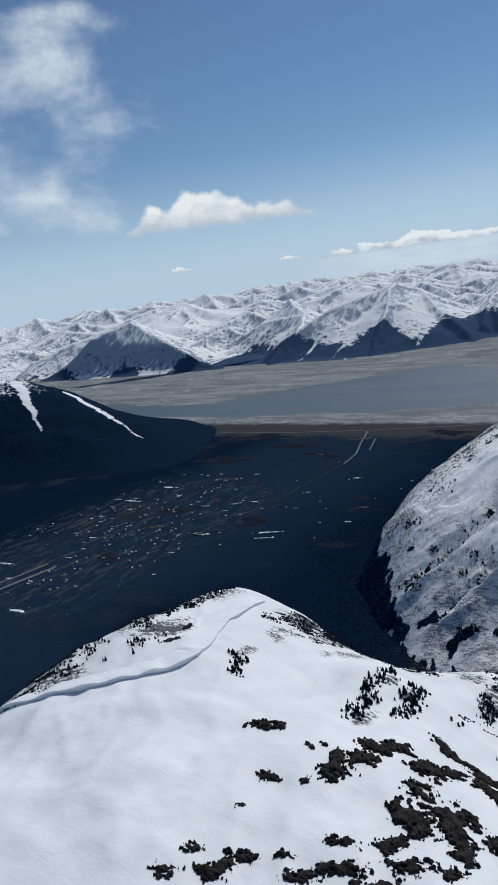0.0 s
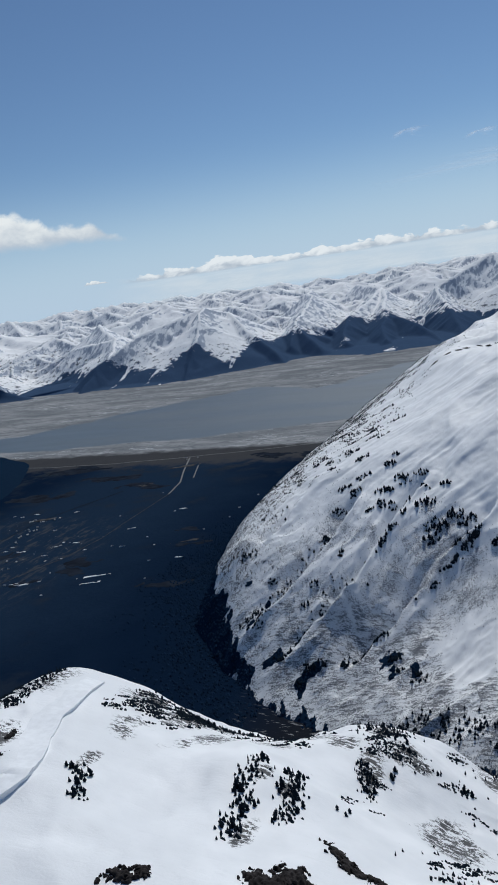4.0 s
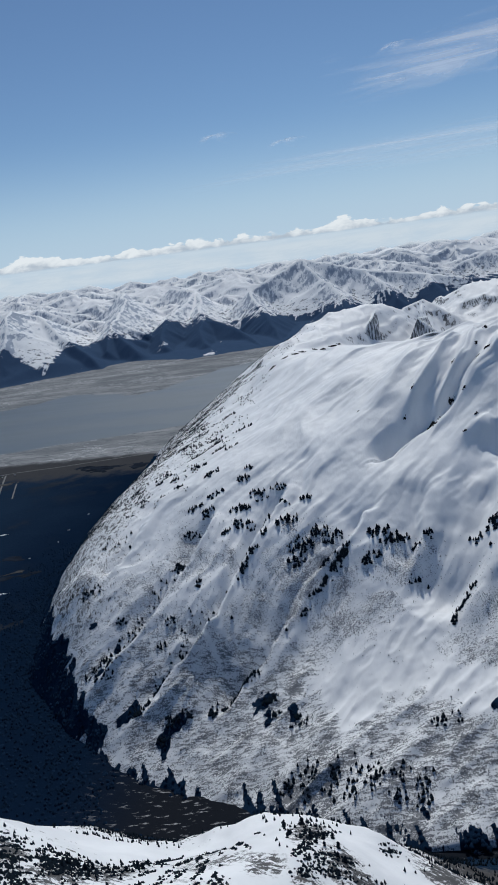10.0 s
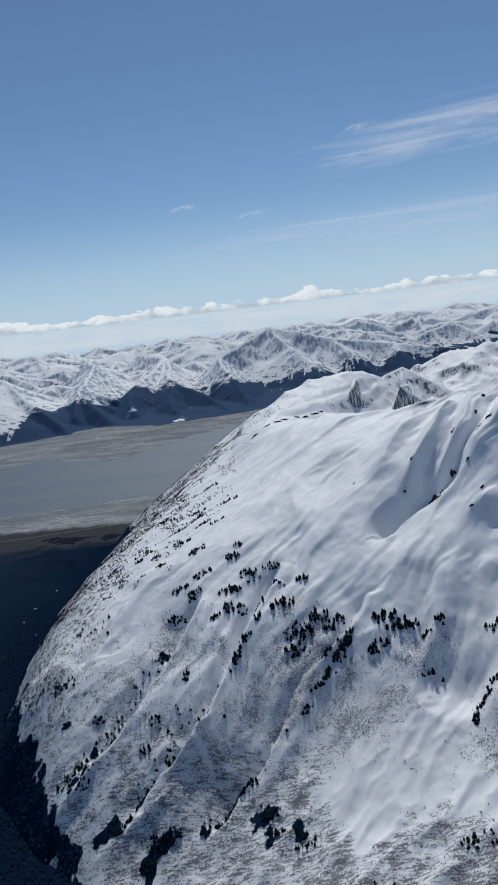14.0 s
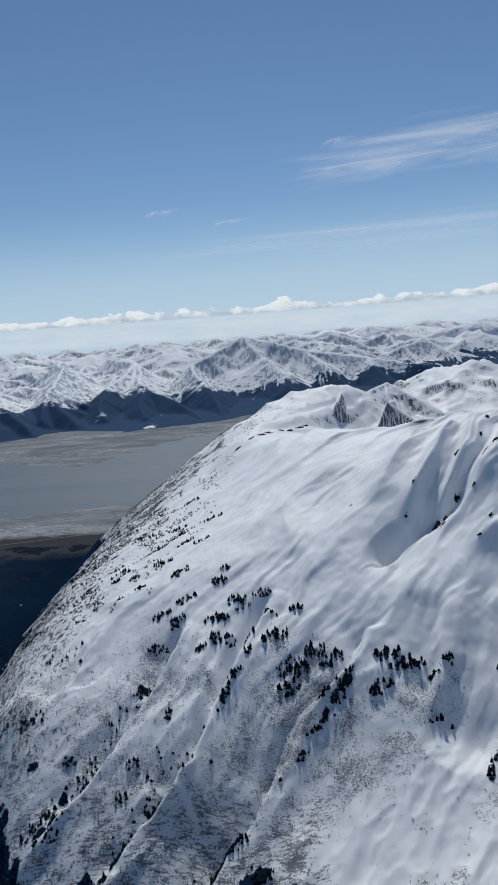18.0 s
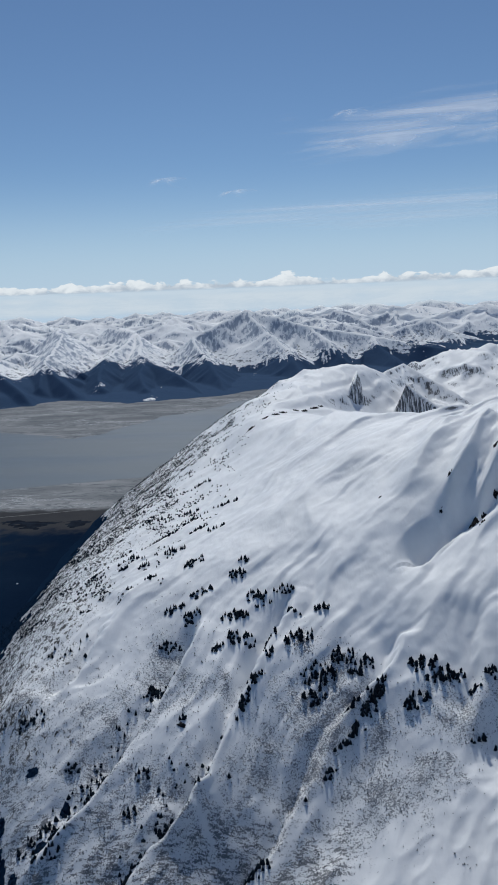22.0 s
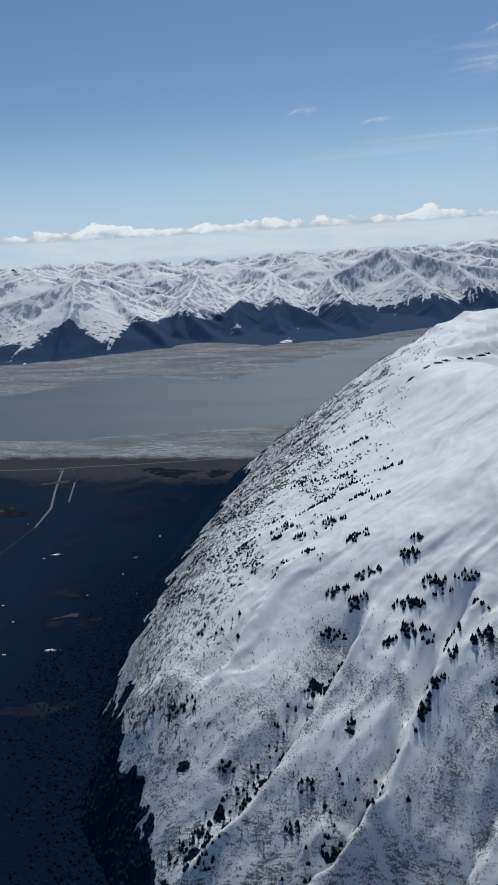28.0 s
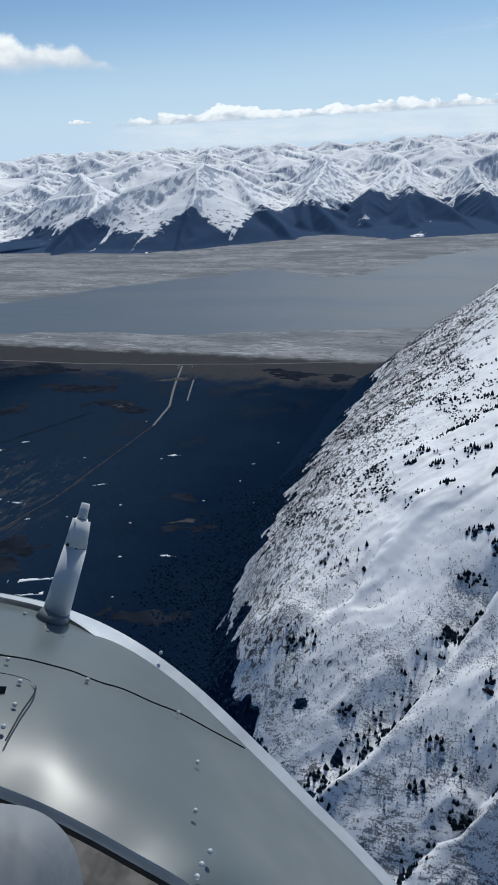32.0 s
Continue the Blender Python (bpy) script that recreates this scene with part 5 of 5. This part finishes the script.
def valley_things():
    v = valley_height
    strip("road", [(-254, 499), (-238, 455), (-224, 420), (-218, 389)], 1.3, v, M_ROAD, "pale straight valley road through dark forest")
    strip("valley_road", [(-218, 389), (-217, 346), (-216, 297), (-222, 262), (-238, 222), (-252, 196)], 0.6, v, M_PALE, "narrow valley road in dark forest")
    strip("highway", [(-620, 520), (-470, 500), (-394, 488), (-325, 492), (-256, 502), (-207, 512), (-150, 528)], 1.1, v, M_ROAD, "highway along the muddy shore")
    strip("side_road", [(-232, 470), (-218, 431)], 1.0, v, M_ROAD, "narrow pale side road")
    strip("town_road", [(-222, 186), (-240, 222), (-266, 232), (-275, 251), (-290, 285), (-288, 334), (-262, 400)], 1.0, v, M_FIELD, "brown town road between houses")
    strip("runway", [(-279, 108), (-272, 158)], 2.4, v, M_ROAD, "pale gravel airstrip beside the town")
    strip("taxiway", [(-286, 118), (-281, 160)], 1.6, v, M_ROAD, "pale strip beside the airstrip")
    fields = [(-205, 245, 9, 6), (-252, 413, 16, 9), (-162, 312, 8, 3), (-139, 231, 12, 4), (-222, 228, 6, 4), (-203, 257, 10, 6), (-300, 440, 26, 10), (-330, 390, 22, 9), (-275, 260, 14, 6), (-255, 180, 12, 6), (-160, 495, 22, 14), (-350, 470, 40, 12), (-150, 288, 9, 3)]
    for k, (x, y, rx, ry) in enumerate(fields):
        tagged(draped("meadow", x, y, rx, ry, 12 * k % 50 - 20, v, M_FIELD, 300 + k, 0.1, 0, 0, 30, 1.3), "brown dead-grass meadow among dark forest", "meadow", "valley meadows")
    pales = [(-252, 413, 6, 3), (-156, 291, 7, 1.6), (-288, 334, 9, 2), (-262, 230, 8, 2), (-245, 470, 8, 4), (-118, 282, 3, 1.2)]
    for k, (x, y, rx, ry) in enumerate(pales):
        tagged(draped("clearing", x, y, rx, ry, 25, v, M_PALE, 330 + k, 0.16, 0, 0, 26, 1.3), "pale bare clearing in the forest", "clearing", "forest clearings")
    rnd = random.Random(12)
    snow = [(-188, 353, 2.0, 0.8), (-148, 266, 2.2, 0.6), (-185, 239, 6, 0.7), (-181, 231, 5, 0.7), (-220, 226, 3, 0.7), (-120, 292, 1.6, 0.8), (-326, 271, 7, 0.9), (-320, 307, 6, 0.9), (-242, 109, 5, 1.0), (-308, 152, 5, 0.8), (-230, 289, 3, 0.6)]
    snow += [(rnd.uniform(-345, -190), rnd.uniform(130, 360), rnd.uniform(0.5, 2.4), rnd.uniform(0.2, 0.45)) for _ in range(60)]
    snow += [(rnd.uniform(-250, -130), rnd.uniform(200, 420), rnd.uniform(0.3, 0.7), rnd.uniform(0.2, 0.5)) for _ in range(14)]
    for k, (x, y, rx, ry) in enumerate(snow):
        tagged(draped("snow_patch", x, y, rx, ry, 20 + rnd.uniform(-18, 18), v, M_PATCH, 400 + k, 0.2, 0.05, 0, 17, 1.3, 0.8, 0.5), "leftover snow patch in the valley", "snow patch", "valley snow patches")


def house(seed):
    rnd = random.Random(seed)
    w, d, h = rnd.uniform(0.9, 1.5), rnd.uniform(0.7, 1.0), rnd.uniform(0.5, 0.7)
    base = new("house")
    bm = bmesh.new()
    bmesh.ops.create_cube(bm, size=1, matrix=Matrix.Diagonal((w, d, h, 1)) @ Matrix.Translation((0, 0, 0.5)))
    bmesh.ops.bevel(bm, geom=bm.edges[:], offset=0.02, segments=1, affect="EDGES")
    part("wall", bm, M_WALL, base)
    bm = bmesh.new()
    e = 0.12
    p = [bm.verts.new(q) for q in ((-w / 2 - e, -d / 2 - e, h - 0.05), (w / 2 + e, -d / 2 - e, h - 0.05), (w / 2 + e, d / 2 + e, h - 0.05), (-w / 2 - e, d / 2 + e, h - 0.05), (-w / 2 - e, 0, h + 0.4), (w / 2 + e, 0, h + 0.4))]
    for f in ((0, 1, 5, 4), (2, 3, 4, 5), (0, 4, 3), (1, 2, 5), (3, 2, 1, 0)):
        bm.faces.new([p[k] for k in f])
    part("roof", bm, M_ROOF, base)
    return tagged(base, "small gabled house with pale roof in the valley town", "house", "houses of the valley town")


def town():
    rnd = random.Random(4)
    made = [house(40 + k) for k in range(4)]
    spots = []
    for x0, y0, x1, y1, n in ((-275, 130, -240, 200, 26), (-290, 200, -245, 260, 34), (-300, 255, -275, 340, 26), (-345, 200, -300, 300, 22), (-250, 170, -215, 230, 14), (-262, 492, -245, 500, 4)):
        spots += [(rnd.uniform(x0, x1), rnd.uniform(y0, y1)) for _ in range(n)]
    for k, (x, y) in enumerate(spots):
        z = float(valley_height(np.array([x]), np.array([y]))[0])
        m = pose(x, y, z - 0.05, 0, 0, rnd.uniform(0, 180))
        if k < 4:
            made[k].matrix_basis = m
        else:
            copy_thing(rnd.choice(made), m)


# ---- clouds ----
def cloud_paint(name, kind):
    """Distant cloud on the sky's backdrop: flat base, billowing top; u, v run along and up the band."""
    m = Nodes(name)
    t = m.tree
    uv = t.nodes.new("ShaderNodeUVMap").outputs[0]
    u, v = m.axis(uv, 0), m.axis(uv, 1)
    if kind == "bank":
        lump = m.noise(1.0, 4, 0.6, m.scaled(uv, (13, 0, 1)))
        lump = m.step(lump, 0.36, 0.74)
        billow = m.noise(1.0, 6, 0.55, m.scaled(uv, (58, 4.2, 1)), 0.4)
        top = m.math("ADD", m.math("ADD", 0.37, m.math("MULTIPLY", lump, 0.38)), m.math("MULTIPLY", m.math("SUBTRACT", billow, 0.5), 0.55))
        heap = m.math("MULTIPLY", m.step(m.math("SUBTRACT", top, v), 0.0, 0.07), m.step(m.math("ADD", v, m.math("MULTIPLY", billow, 0.10)), 0.24, 0.34))
        streak = m.noise(1.0, 5, 0.55, m.scaled(uv, (30, 9, 1)))
        layer = m.math("MULTIPLY", m.step(streak, 0.30, 0.60, 0.2, 0.75), m.math("MULTIPLY", m.step(v, 0.0, 0.16), m.step(v, 0.42, 0.28)))
        ends = m.math("MULTIPLY", m.step(u, 0.0, 0.04), m.step(u, 1.0, 0.96))
        thick = m.math("MULTIPLY", m.math("MAXIMUM", heap, layer), ends)
        tone = m.step(m.math("ADD", m.math("MULTIPLY", v, 0.9), m.math("MULTIPLY", billow, 0.9)), 0.55, 0.95)
        color = m.mix(m.step(heap, 0.0, 0.6), (0.60, 0.66, 0.71), m.mix(tone, (0.44, 0.49, 0.55), (0.80, 0.81, 0.81)))
    elif kind == "heap":
        billow = m.noise(1.0, 6, 0.55, m.scaled(uv, (9, 2.6, 1)), 0.3)
        lump = m.noise(1.0, 2, 0.5, m.scaled(uv, (3.4, 0, 1)))
        arch = m.math("MULTIPLY", m.step(u, 0.02, 0.30), m.step(u, 1.0, 0.72))
        top = m.math("ADD", m.math("MULTIPLY", arch, m.math("ADD", 0.42, m.math("MULTIPLY", m.step(lump, 0.35, 0.65), 0.40))), m.math("MULTIPLY", m.math("SUBTRACT", billow, 0.5), 0.55))
        thick = m.math("MULTIPLY", m.step(m.math("SUBTRACT", top, v), 0.0, 0.16), m.step(m.math("ADD", v, m.math("MULTIPLY", billow, 0.25)), 0.16, 0.36))
        thick = m.math("MULTIPLY", thick, m.math("MULTIPLY", m.step(u, 0.0, 0.1), m.step(u, 1.0, 0.9)))
        tone = m.step(m.math("ADD", m.math("MULTIPLY", v, 0.9), m.math("MULTIPLY", billow, 0.9)), 0.55, 1.0)
        color = m.mix(tone, (0.52, 0.56, 0.61), (0.82, 0.82, 0.80))
    else:
        n = m.noise(1.0, 6, 0.56, m.scaled(uv, (2.6, 3.2, 1)), 0.25)
        away = m.math("MULTIPLY", m.step(u, 1.0, 0.5), m.math("MULTIPLY", m.step(v, 0.0, 0.12), m.step(v, 1.0, 0.9)))
        thick = m.math("MULTIPLY", m.step(m.math("ADD", n, m.math("MULTIPLY", away, 0.36)), 0.66, 1.02), 0.85)
        color = m.mix(m.step(n, 0.4, 0.75), (0.50, 0.57, 0.66), (0.76, 0.78, 0.80))
    if kind == "layer":
        n = m.noise(1.0, 5, 0.55, m.scaled(uv, (22, 2.2, 1)))
        thick = m.math("MULTIPLY", m.math("MULTIPLY", m.step(n, 0.25, 0.65, 0.45, 0.92), m.math("MULTIPLY", m.step(u, 0.0, 0.12), m.step(u, 1.0, 0.97))), m.math("MULTIPLY", m.step(v, 0.0, 0.25), m.step(v, 1.0, 0.7)))
        color = m.mix(n, (0.56, 0.62, 0.67), (0.66, 0.70, 0.73))
    # the cloud glows by itself, its lit tops and grey undersides painted in
    glow, clear, out = t.nodes.new("ShaderNodeEmission"), t.nodes.new("ShaderNodeBsdfTransparent"), t.nodes.new("ShaderNodeMixShader")
    t.links.new(color, glow.inputs[0])
    t.links.new(thick, out.inputs[0])
    t.links.new(clear.outputs[0], out.inputs[1]), t.links.new(glow.outputs[0], out.inputs[2])
    t.links.new(out.outputs[0], m.out.inputs["Surface"])
    return m.mat


def cloud_band(name, radius, az0, az1, z0, z1, kind, label, rise=0.0):
    """A curved strip of the sky's backdrop that carries cloud."""
    n, k = 60, 6
    bm = bmesh.new()
    rows = []
    for j in range(k + 1):
        row = []
        for i in range(n + 1):
            a = radians(az0 + (az1 - az0) * i / n)
            row.append(bm.verts.new((radius * math.sin(a), radius * math.cos(a), z0 + rise * i / n + (z1 - z0) * j / k)))
        rows.append(row)
    layer = bm.loops.layers.uv.new("UVMap")
    for j in range(k):
        for i in range(n):
            f = bm.faces.new((rows[j][i], rows[j][i + 1], rows[j + 1][i + 1], rows[j + 1][i]))
            for loop, (p, q) in zip(f.loops, ((i, j), (i + 1, j), (i + 1, j + 1), (i, j + 1))):
                loop[layer].uv = (p / n, q / k)
    return tagged(part(name, bm, cloud_paint(name, kind)), label, "cloud", kind="structure")


def cloud_veil(name, scale, turn, size, low, high, most, thins=True):
    """Thin cloud: white where the noise is thick, clear elsewhere, thinning out to the sheet's edge."""
    m = Nodes(name)
    t = m.tree
    co = t.nodes.new("ShaderNodeTexCoord").outputs["Object"]
    n = m.noise(size, 7, 0.58, m.scaled(co, scale, turn), 0.9)
    x, y = m.axis(co, 0), m.axis(co, 1)
    r = m.math("SQRT", m.math("ADD", m.math("MULTIPLY", x, x), m.math("MULTIPLY", y, y)))
    if thins:
        n = m.math("SUBTRACT", n, m.step(r, 0.35, 1.0, 0.0, 0.25))
    thick = m.math("MULTIPLY", m.step(n, low, high), most)
    dif, tra, mix = t.nodes.new("ShaderNodeBsdfDiffuse"), t.nodes.new("ShaderNodeBsdfTranslucent"), t.nodes.new("ShaderNodeMixShader")
    mix.inputs[0].default_value = 0.9
    for k in (dif, tra):
        k.inputs["Color"].default_value = (0.93, 0.93, 0.94, 1)
    clear, out = t.nodes.new("ShaderNodeBsdfTransparent"), t.nodes.new("ShaderNodeMixShader")
    t.links.new(dif.outputs[0], mix.inputs[1]), t.links.new(tra.outputs[0], mix.inputs[2])
    t.links.new(thick, out.inputs[0])
    t.links.new(clear.outputs[0], out.inputs[1]), t.links.new(mix.outputs[0], out.inputs[2])
    t.links.new(out.outputs[0], m.out.inputs["Surface"])
    return m.mat


def sheet(name, place, size, turn, material, label):
    """A wide thin cloud sheet, gently arched."""
    bm = bmesh.new()
    bmesh.ops.create_grid(bm, x_segments=24, y_segments=24, size=1)
    for v in bm.verts:
        v.co.z = -0.06 * (v.co.x ** 2 + v.co.y ** 2) + 0.02 * math.sin(3 * v.co.x + 2 * v.co.y)
    ob = part(name, bm, material)
    ob.matrix_basis = Matrix.Translation(place) @ Matrix.Rotation(radians(turn), 4, "Z") @ Matrix.Diagonal((size[0], size[1], 200, 1))
    return tagged(ob, label, "cloud", kind="structure")


def sky_things():
    rnd = random.Random(21)
    cloud_band("backdrop_cloud_bank", 2600, -31, 42, 168, 280, "bank", "long bank of low white cumulus over the range")
    cloud_band("backdrop_haze", 2640, -33, 42, 110, 196, "layer", "pale flat layer of haze under the cumulus bank")
    cloud_band("backdrop_lone_cloud", 1500, -47.5, -28.4, 257, 364, "heap", "single small white cumulus cloud", -4)
    cloud_band("backdrop_ragged_cloud", 900, -60, -38.5, 210, 510, "rags", "thin ragged white cloud high in the sky")
    cloud_band("backdrop_cloud_scrap", 2300, -42.0, -39.6, 204, 228, "heap", "small scrap of white cloud")
    cloud_band("backdrop_cloud_scrap", 2300, -33.6, -31.2, 198, 216, "heap", "small scrap of white cloud")
    # ice cloud
    streak = cloud_veil("ice_cloud", (0.8, 1.0, 1), 24, 2.3, 0.30, 0.80, 0.62)
    sheet("backdrop_ice_cloud", (590, 2340, 640), (800, 560), -15, streak, "feathery white ice cloud streak")
    thin = cloud_veil("thin_veil", (0.4, 1.2, 1), 10, 2.2, 0.30, 0.8, 0.35)
    sheet("backdrop_thin_veil", (420, 3000, 470), (1100, 800), -8, thin, "faint thin veil of high cloud")
    for x, y, z in ((-330, 2380, 520), (-120, 2400, 480), (250, 2700, 760)):
        sheet("backdrop_cloud_wisp", (x, y, z), (70, 90), 10, streak, "tiny faint wisp of high cloud")


# ---- the aircraft ----
def aircraft():
    """The nose ahead of the cockpit, as it stands at the end of the flight."""
    t, eye, target, roll = PATH[-1]
    frame_of = look(eye, target, roll)
    f = 441 / math.tan(radians(36.48) / 2)

    def at(x, y, d):
        return frame_of @ Vector(((x - 441) / f * d, (784 - y) / f * d, -d))

    def curve(line, n):
        p = np.array(line, float)
        s = np.linspace(0, len(p) - 1, n)
        i = np.clip(s.astype(int), 0, len(p) - 2)
        q = [np.clip(i + k, 0, len(p) - 1) for k in (-1, 0, 1, 2)]
        u = (s - i)[:, None]
        a, b, c, d = (p[k] for k in q)
        return 0.5 * (2 * b + (c - a) * u + (2 * a - 5 * b + 4 * c - d) * u ** 2 + (3 * b - a - 3 * c + d) * u ** 3)

    paint = Nodes("grey_paint")
    n = paint.noise(60, 4, 0.6)
    paint.bump(paint.noise(14, 2, 0.5), 0.08, 0.01)
    m_paint = paint.done(paint.mix(n, (0.095, 0.116, 0.120), (0.118, 0.140, 0.144)), paint.step(paint.noise(26, 3, 0.6, paint.scaled(paint.pos, (1.0, 0.5, 1.0), 30)), 0.35, 0.65, 0.27, 0.5), 0.0, 0.6)
    m_edge = plain("bare_metal", (0.50, 0.53, 0.55), 0.38, 0.12, 60, 0.15, 0.5, 0.03)
    m_dark = plain("black_trim", (0.012, 0.012, 0.013), 0.5, 0.2, 50, bump=0.05)
    m_hood = plain("grey_hood", (0.24, 0.255, 0.27), 0.6, 0.05, 80, bump=0.03)
    m_mast = plain("mast_paint", (0.62, 0.64, 0.65), 0.5, 0.06, 40, 0.0, 0.3, 0.0)

    def loft(name, lines, material, parent, label="", n=48):
        bm = bmesh.new()
        rows = [[bm.verts.new(at(*p)) for p in curve(line, n)] for line in lines]
        for a, b in zip(rows, rows[1:]):
            for k in range(n - 1):
                bm.faces.new((a[k], a[k + 1], b[k + 1], b[k])).smooth = True
        return part(name, bm, material, parent, label)

    nose = tagged(new("aircraft_nose"), "grey painted light aircraft nose with riveted panels", "aircraft")
    rim = [(-220, 1020, 0.165), (0, 1050, 0.165), (110, 1075, 0.165), (220, 1125, 0.163), (330, 1205, 0.16), (450, 1320, 0.155), (560, 1432, 0.15), (640, 1512, 0.146), (730, 1610, 0.142), (860, 1760, 0.138)]
    near = [(-300, 1300, 0.105), (-100, 1355, 0.105), (0, 1392, 0.105), (80, 1425, 0.104), (160, 1465, 0.103), (240, 1510, 0.102), (310, 1550, 0.10), (380, 1595, 0.10), (460, 1650, 0.10), (560, 1720, 0.10)]
    rim_a, near_a = curve(rim, 10), curve(near, 10)
    rows = []
    for k in range(9):
        g = k / 8
        mid = near_a * (1 - g) + rim_a * g
        mid[:, 2] -= 0.012 * math.sin(math.pi * g) * np.linspace(1, 0.8, 10)
        rows.append(mid)
    over = rim_a.copy()
    over[:, 1] += 60
    over[:, 2] += 0.03
    loft("cowling", rows + [over], m_paint, nose)
    out = curve([(p[0] + o, p[1] + o * 0.4, p[2] - 0.002) for p, o in zip(rim, (0, 2, 4, 9, 14, 18, 20, 20, 20, 20))], 10)
    inn = rim_a.copy()
    inn[:, 0] -= np.interp(np.arange(10), [0, 2, 4, 6, 9], [0, 10, 50, 95, 105])
    inn[:, 1] += np.interp(np.arange(10), [0, 2, 4, 6, 9], [3, 9, 30, 50, 56])
    inn[:, 2] -= np.interp(np.arange(10), [0, 2, 4, 6, 9], [0.004, 0.006, 0.009, 0.012, 0.012])
    loft("edge_strip", [inn[1:], out[1:]], m_edge, nose, "bright bare metal edge strip")

    def on(g, s):
        """A point on the skin: g from the windscreen to the rim, s from side to side."""
        q = curve(near, 101)[int(s * 100)] * (1 - g) + curve(rim, 101)[int(s * 100)] * g
        q[2] -= 0.012 * math.sin(math.pi * g) + 0.0012
        return q

    seam = [on(float(np.interp(s, [0.05, 0.11, 0.33, 0.44, 0.556], [0.66, 0.66, 0.72, 0.80, 0.95])), s) for s in np.linspace(0.06, 0.556, 12)]
    loft("panel_seam", [seam, [q + np.array((0, 3, 0)) for q in seam]], m_dark, nose)

    def spot(x, y):
        """The point of the skin that shows at this place ahead of the pilot."""
        best = min(((g, s) for g in np.linspace(0.02, 0.98, 49) for s in np.linspace(0.02, 0.8, 40)), key=lambda k: float(np.hypot(*(on(*k)[:2] - (x, y)))))
        q = on(*best)
        q[:2] = x, y
        return q

    hatch = [spot(-20, 1188), spot(25, 1196), spot(58, 1209), spot(60, 1226), spot(36, 1262), spot(8, 1312)]
    loft("hatch_seam", [hatch, [q + np.array((2.5, 2, 0)) for q in hatch]], m_dark, nose)
    slot = [spot(-30, 1222), spot(-8, 1216), spot(12, 1216)]
    loft("vent_slot", [slot, [q + np.array((-10, 34, -0.0004)) for q in slot]], m_dark, nose, "dark vent slot in the hatch")
    for q in [spot(*p) for p in ((35, 1207), (26, 1248), (6, 1287), (155, 1204), (14, 1168), (44, 1087), (285, 1156), (350, 1350), (346, 1436), (372, 1508), (357, 1531), (349, 1553), (316, 1262))]:
        bm = bmesh.new()
        bmesh.ops.create_icosphere(bm, subdivisions=2, radius=0.0004, matrix=Matrix.Translation(at(*q)))
        part("rivet", bm, m_edge, nose)
    loft("windscreen_frame", [[(p[0], p[1] + d, p[2] - 0.004) for p in near] for d in (0, 8, 14, 22)], m_edge, nose, "pale windscreen frame strip")
    loft("frame_seal", [[(p[0], p[1] + d, p[2] - 0.005) for p in near] for d in (22, 34)], m_dark, nose)
    loft("glareshield", [[(p[0], p[1] + d, p[2] - e) for p in near] for d, e in ((34, 0.008), (130, 0.014), (320, 0.03))], m_dark, nose, "black glareshield under the windscreen")
    loft("instrument_hood", [[(-150, 1600, 0.09), (-60, 1440, 0.08), (20, 1425, 0.078), (90, 1450, 0.078), (135, 1510, 0.08), (150, 1600, 0.082), (150, 1700, 0.084)], [(-150, 1700, 0.075), (-60, 1520, 0.07), (20, 1500, 0.07), (60, 1520, 0.07), (80, 1570, 0.07), (90, 1640, 0.07), (90, 1720, 0.07)], [(-150, 1800, 0.07), (-60, 1700, 0.068), (0, 1700, 0.068), (20, 1700, 0.068), (30, 1720, 0.068), (40, 1740, 0.068), (40, 1760, 0.068)]], m_hood, nose, "rounded grey instrument hood")

    def tube(name, p, q, r0, r1, material, parent, label=""):
        a, b = at(*p), at(*q)
        d = (b - a)
        bm = bmesh.new()
        bmesh.ops.create_cone(bm, cap_ends=True, segments=24, radius1=r0, radius2=r1, depth=d.length, matrix=Matrix.Translation((a + b) / 2) @ d.to_track_quat("Z", "Y").to_matrix().to_4x4())
        for face in bm.faces:
            face.smooth = len(face.verts) == 4
        return part(name, bm, material, parent, label)

    mast = tube("mast", (98, 1090, 0.16), (134, 968, 0.16), 0.0029, 0.0024, m_mast, nose, "white tubular mast on the nose")
    tube("mast_sleeve", (134, 968, 0.16), (145, 920, 0.16), 0.0024, 0.0019, m_mast, mast)
    tube("mast_tip", (145, 920, 0.16), (152, 892, 0.16), 0.0011, 0.0009, m_edge, mast)
    tube("mast_foot", (92, 1100, 0.158), (98, 1086, 0.158), 0.0036, 0.003, m_paint, mast)
    for x, y in ((116, 965), (131, 972), (128, 915), (155, 922)):
        bm = bmesh.new()
        bmesh.ops.create_icosphere(bm, subdivisions=1, radius=0.0004, matrix=Matrix.Translation(at(x + 4, y, 0.158)))
        part("screw", bm, m_dark, mast)


ridge_thing = bpy.data.objects["snow_ridge"]
cornice(ridge_thing)
outcrops()
crags()
plant_spruces()
scatter()
valley_things()
town()
sky_things()
aircraft()
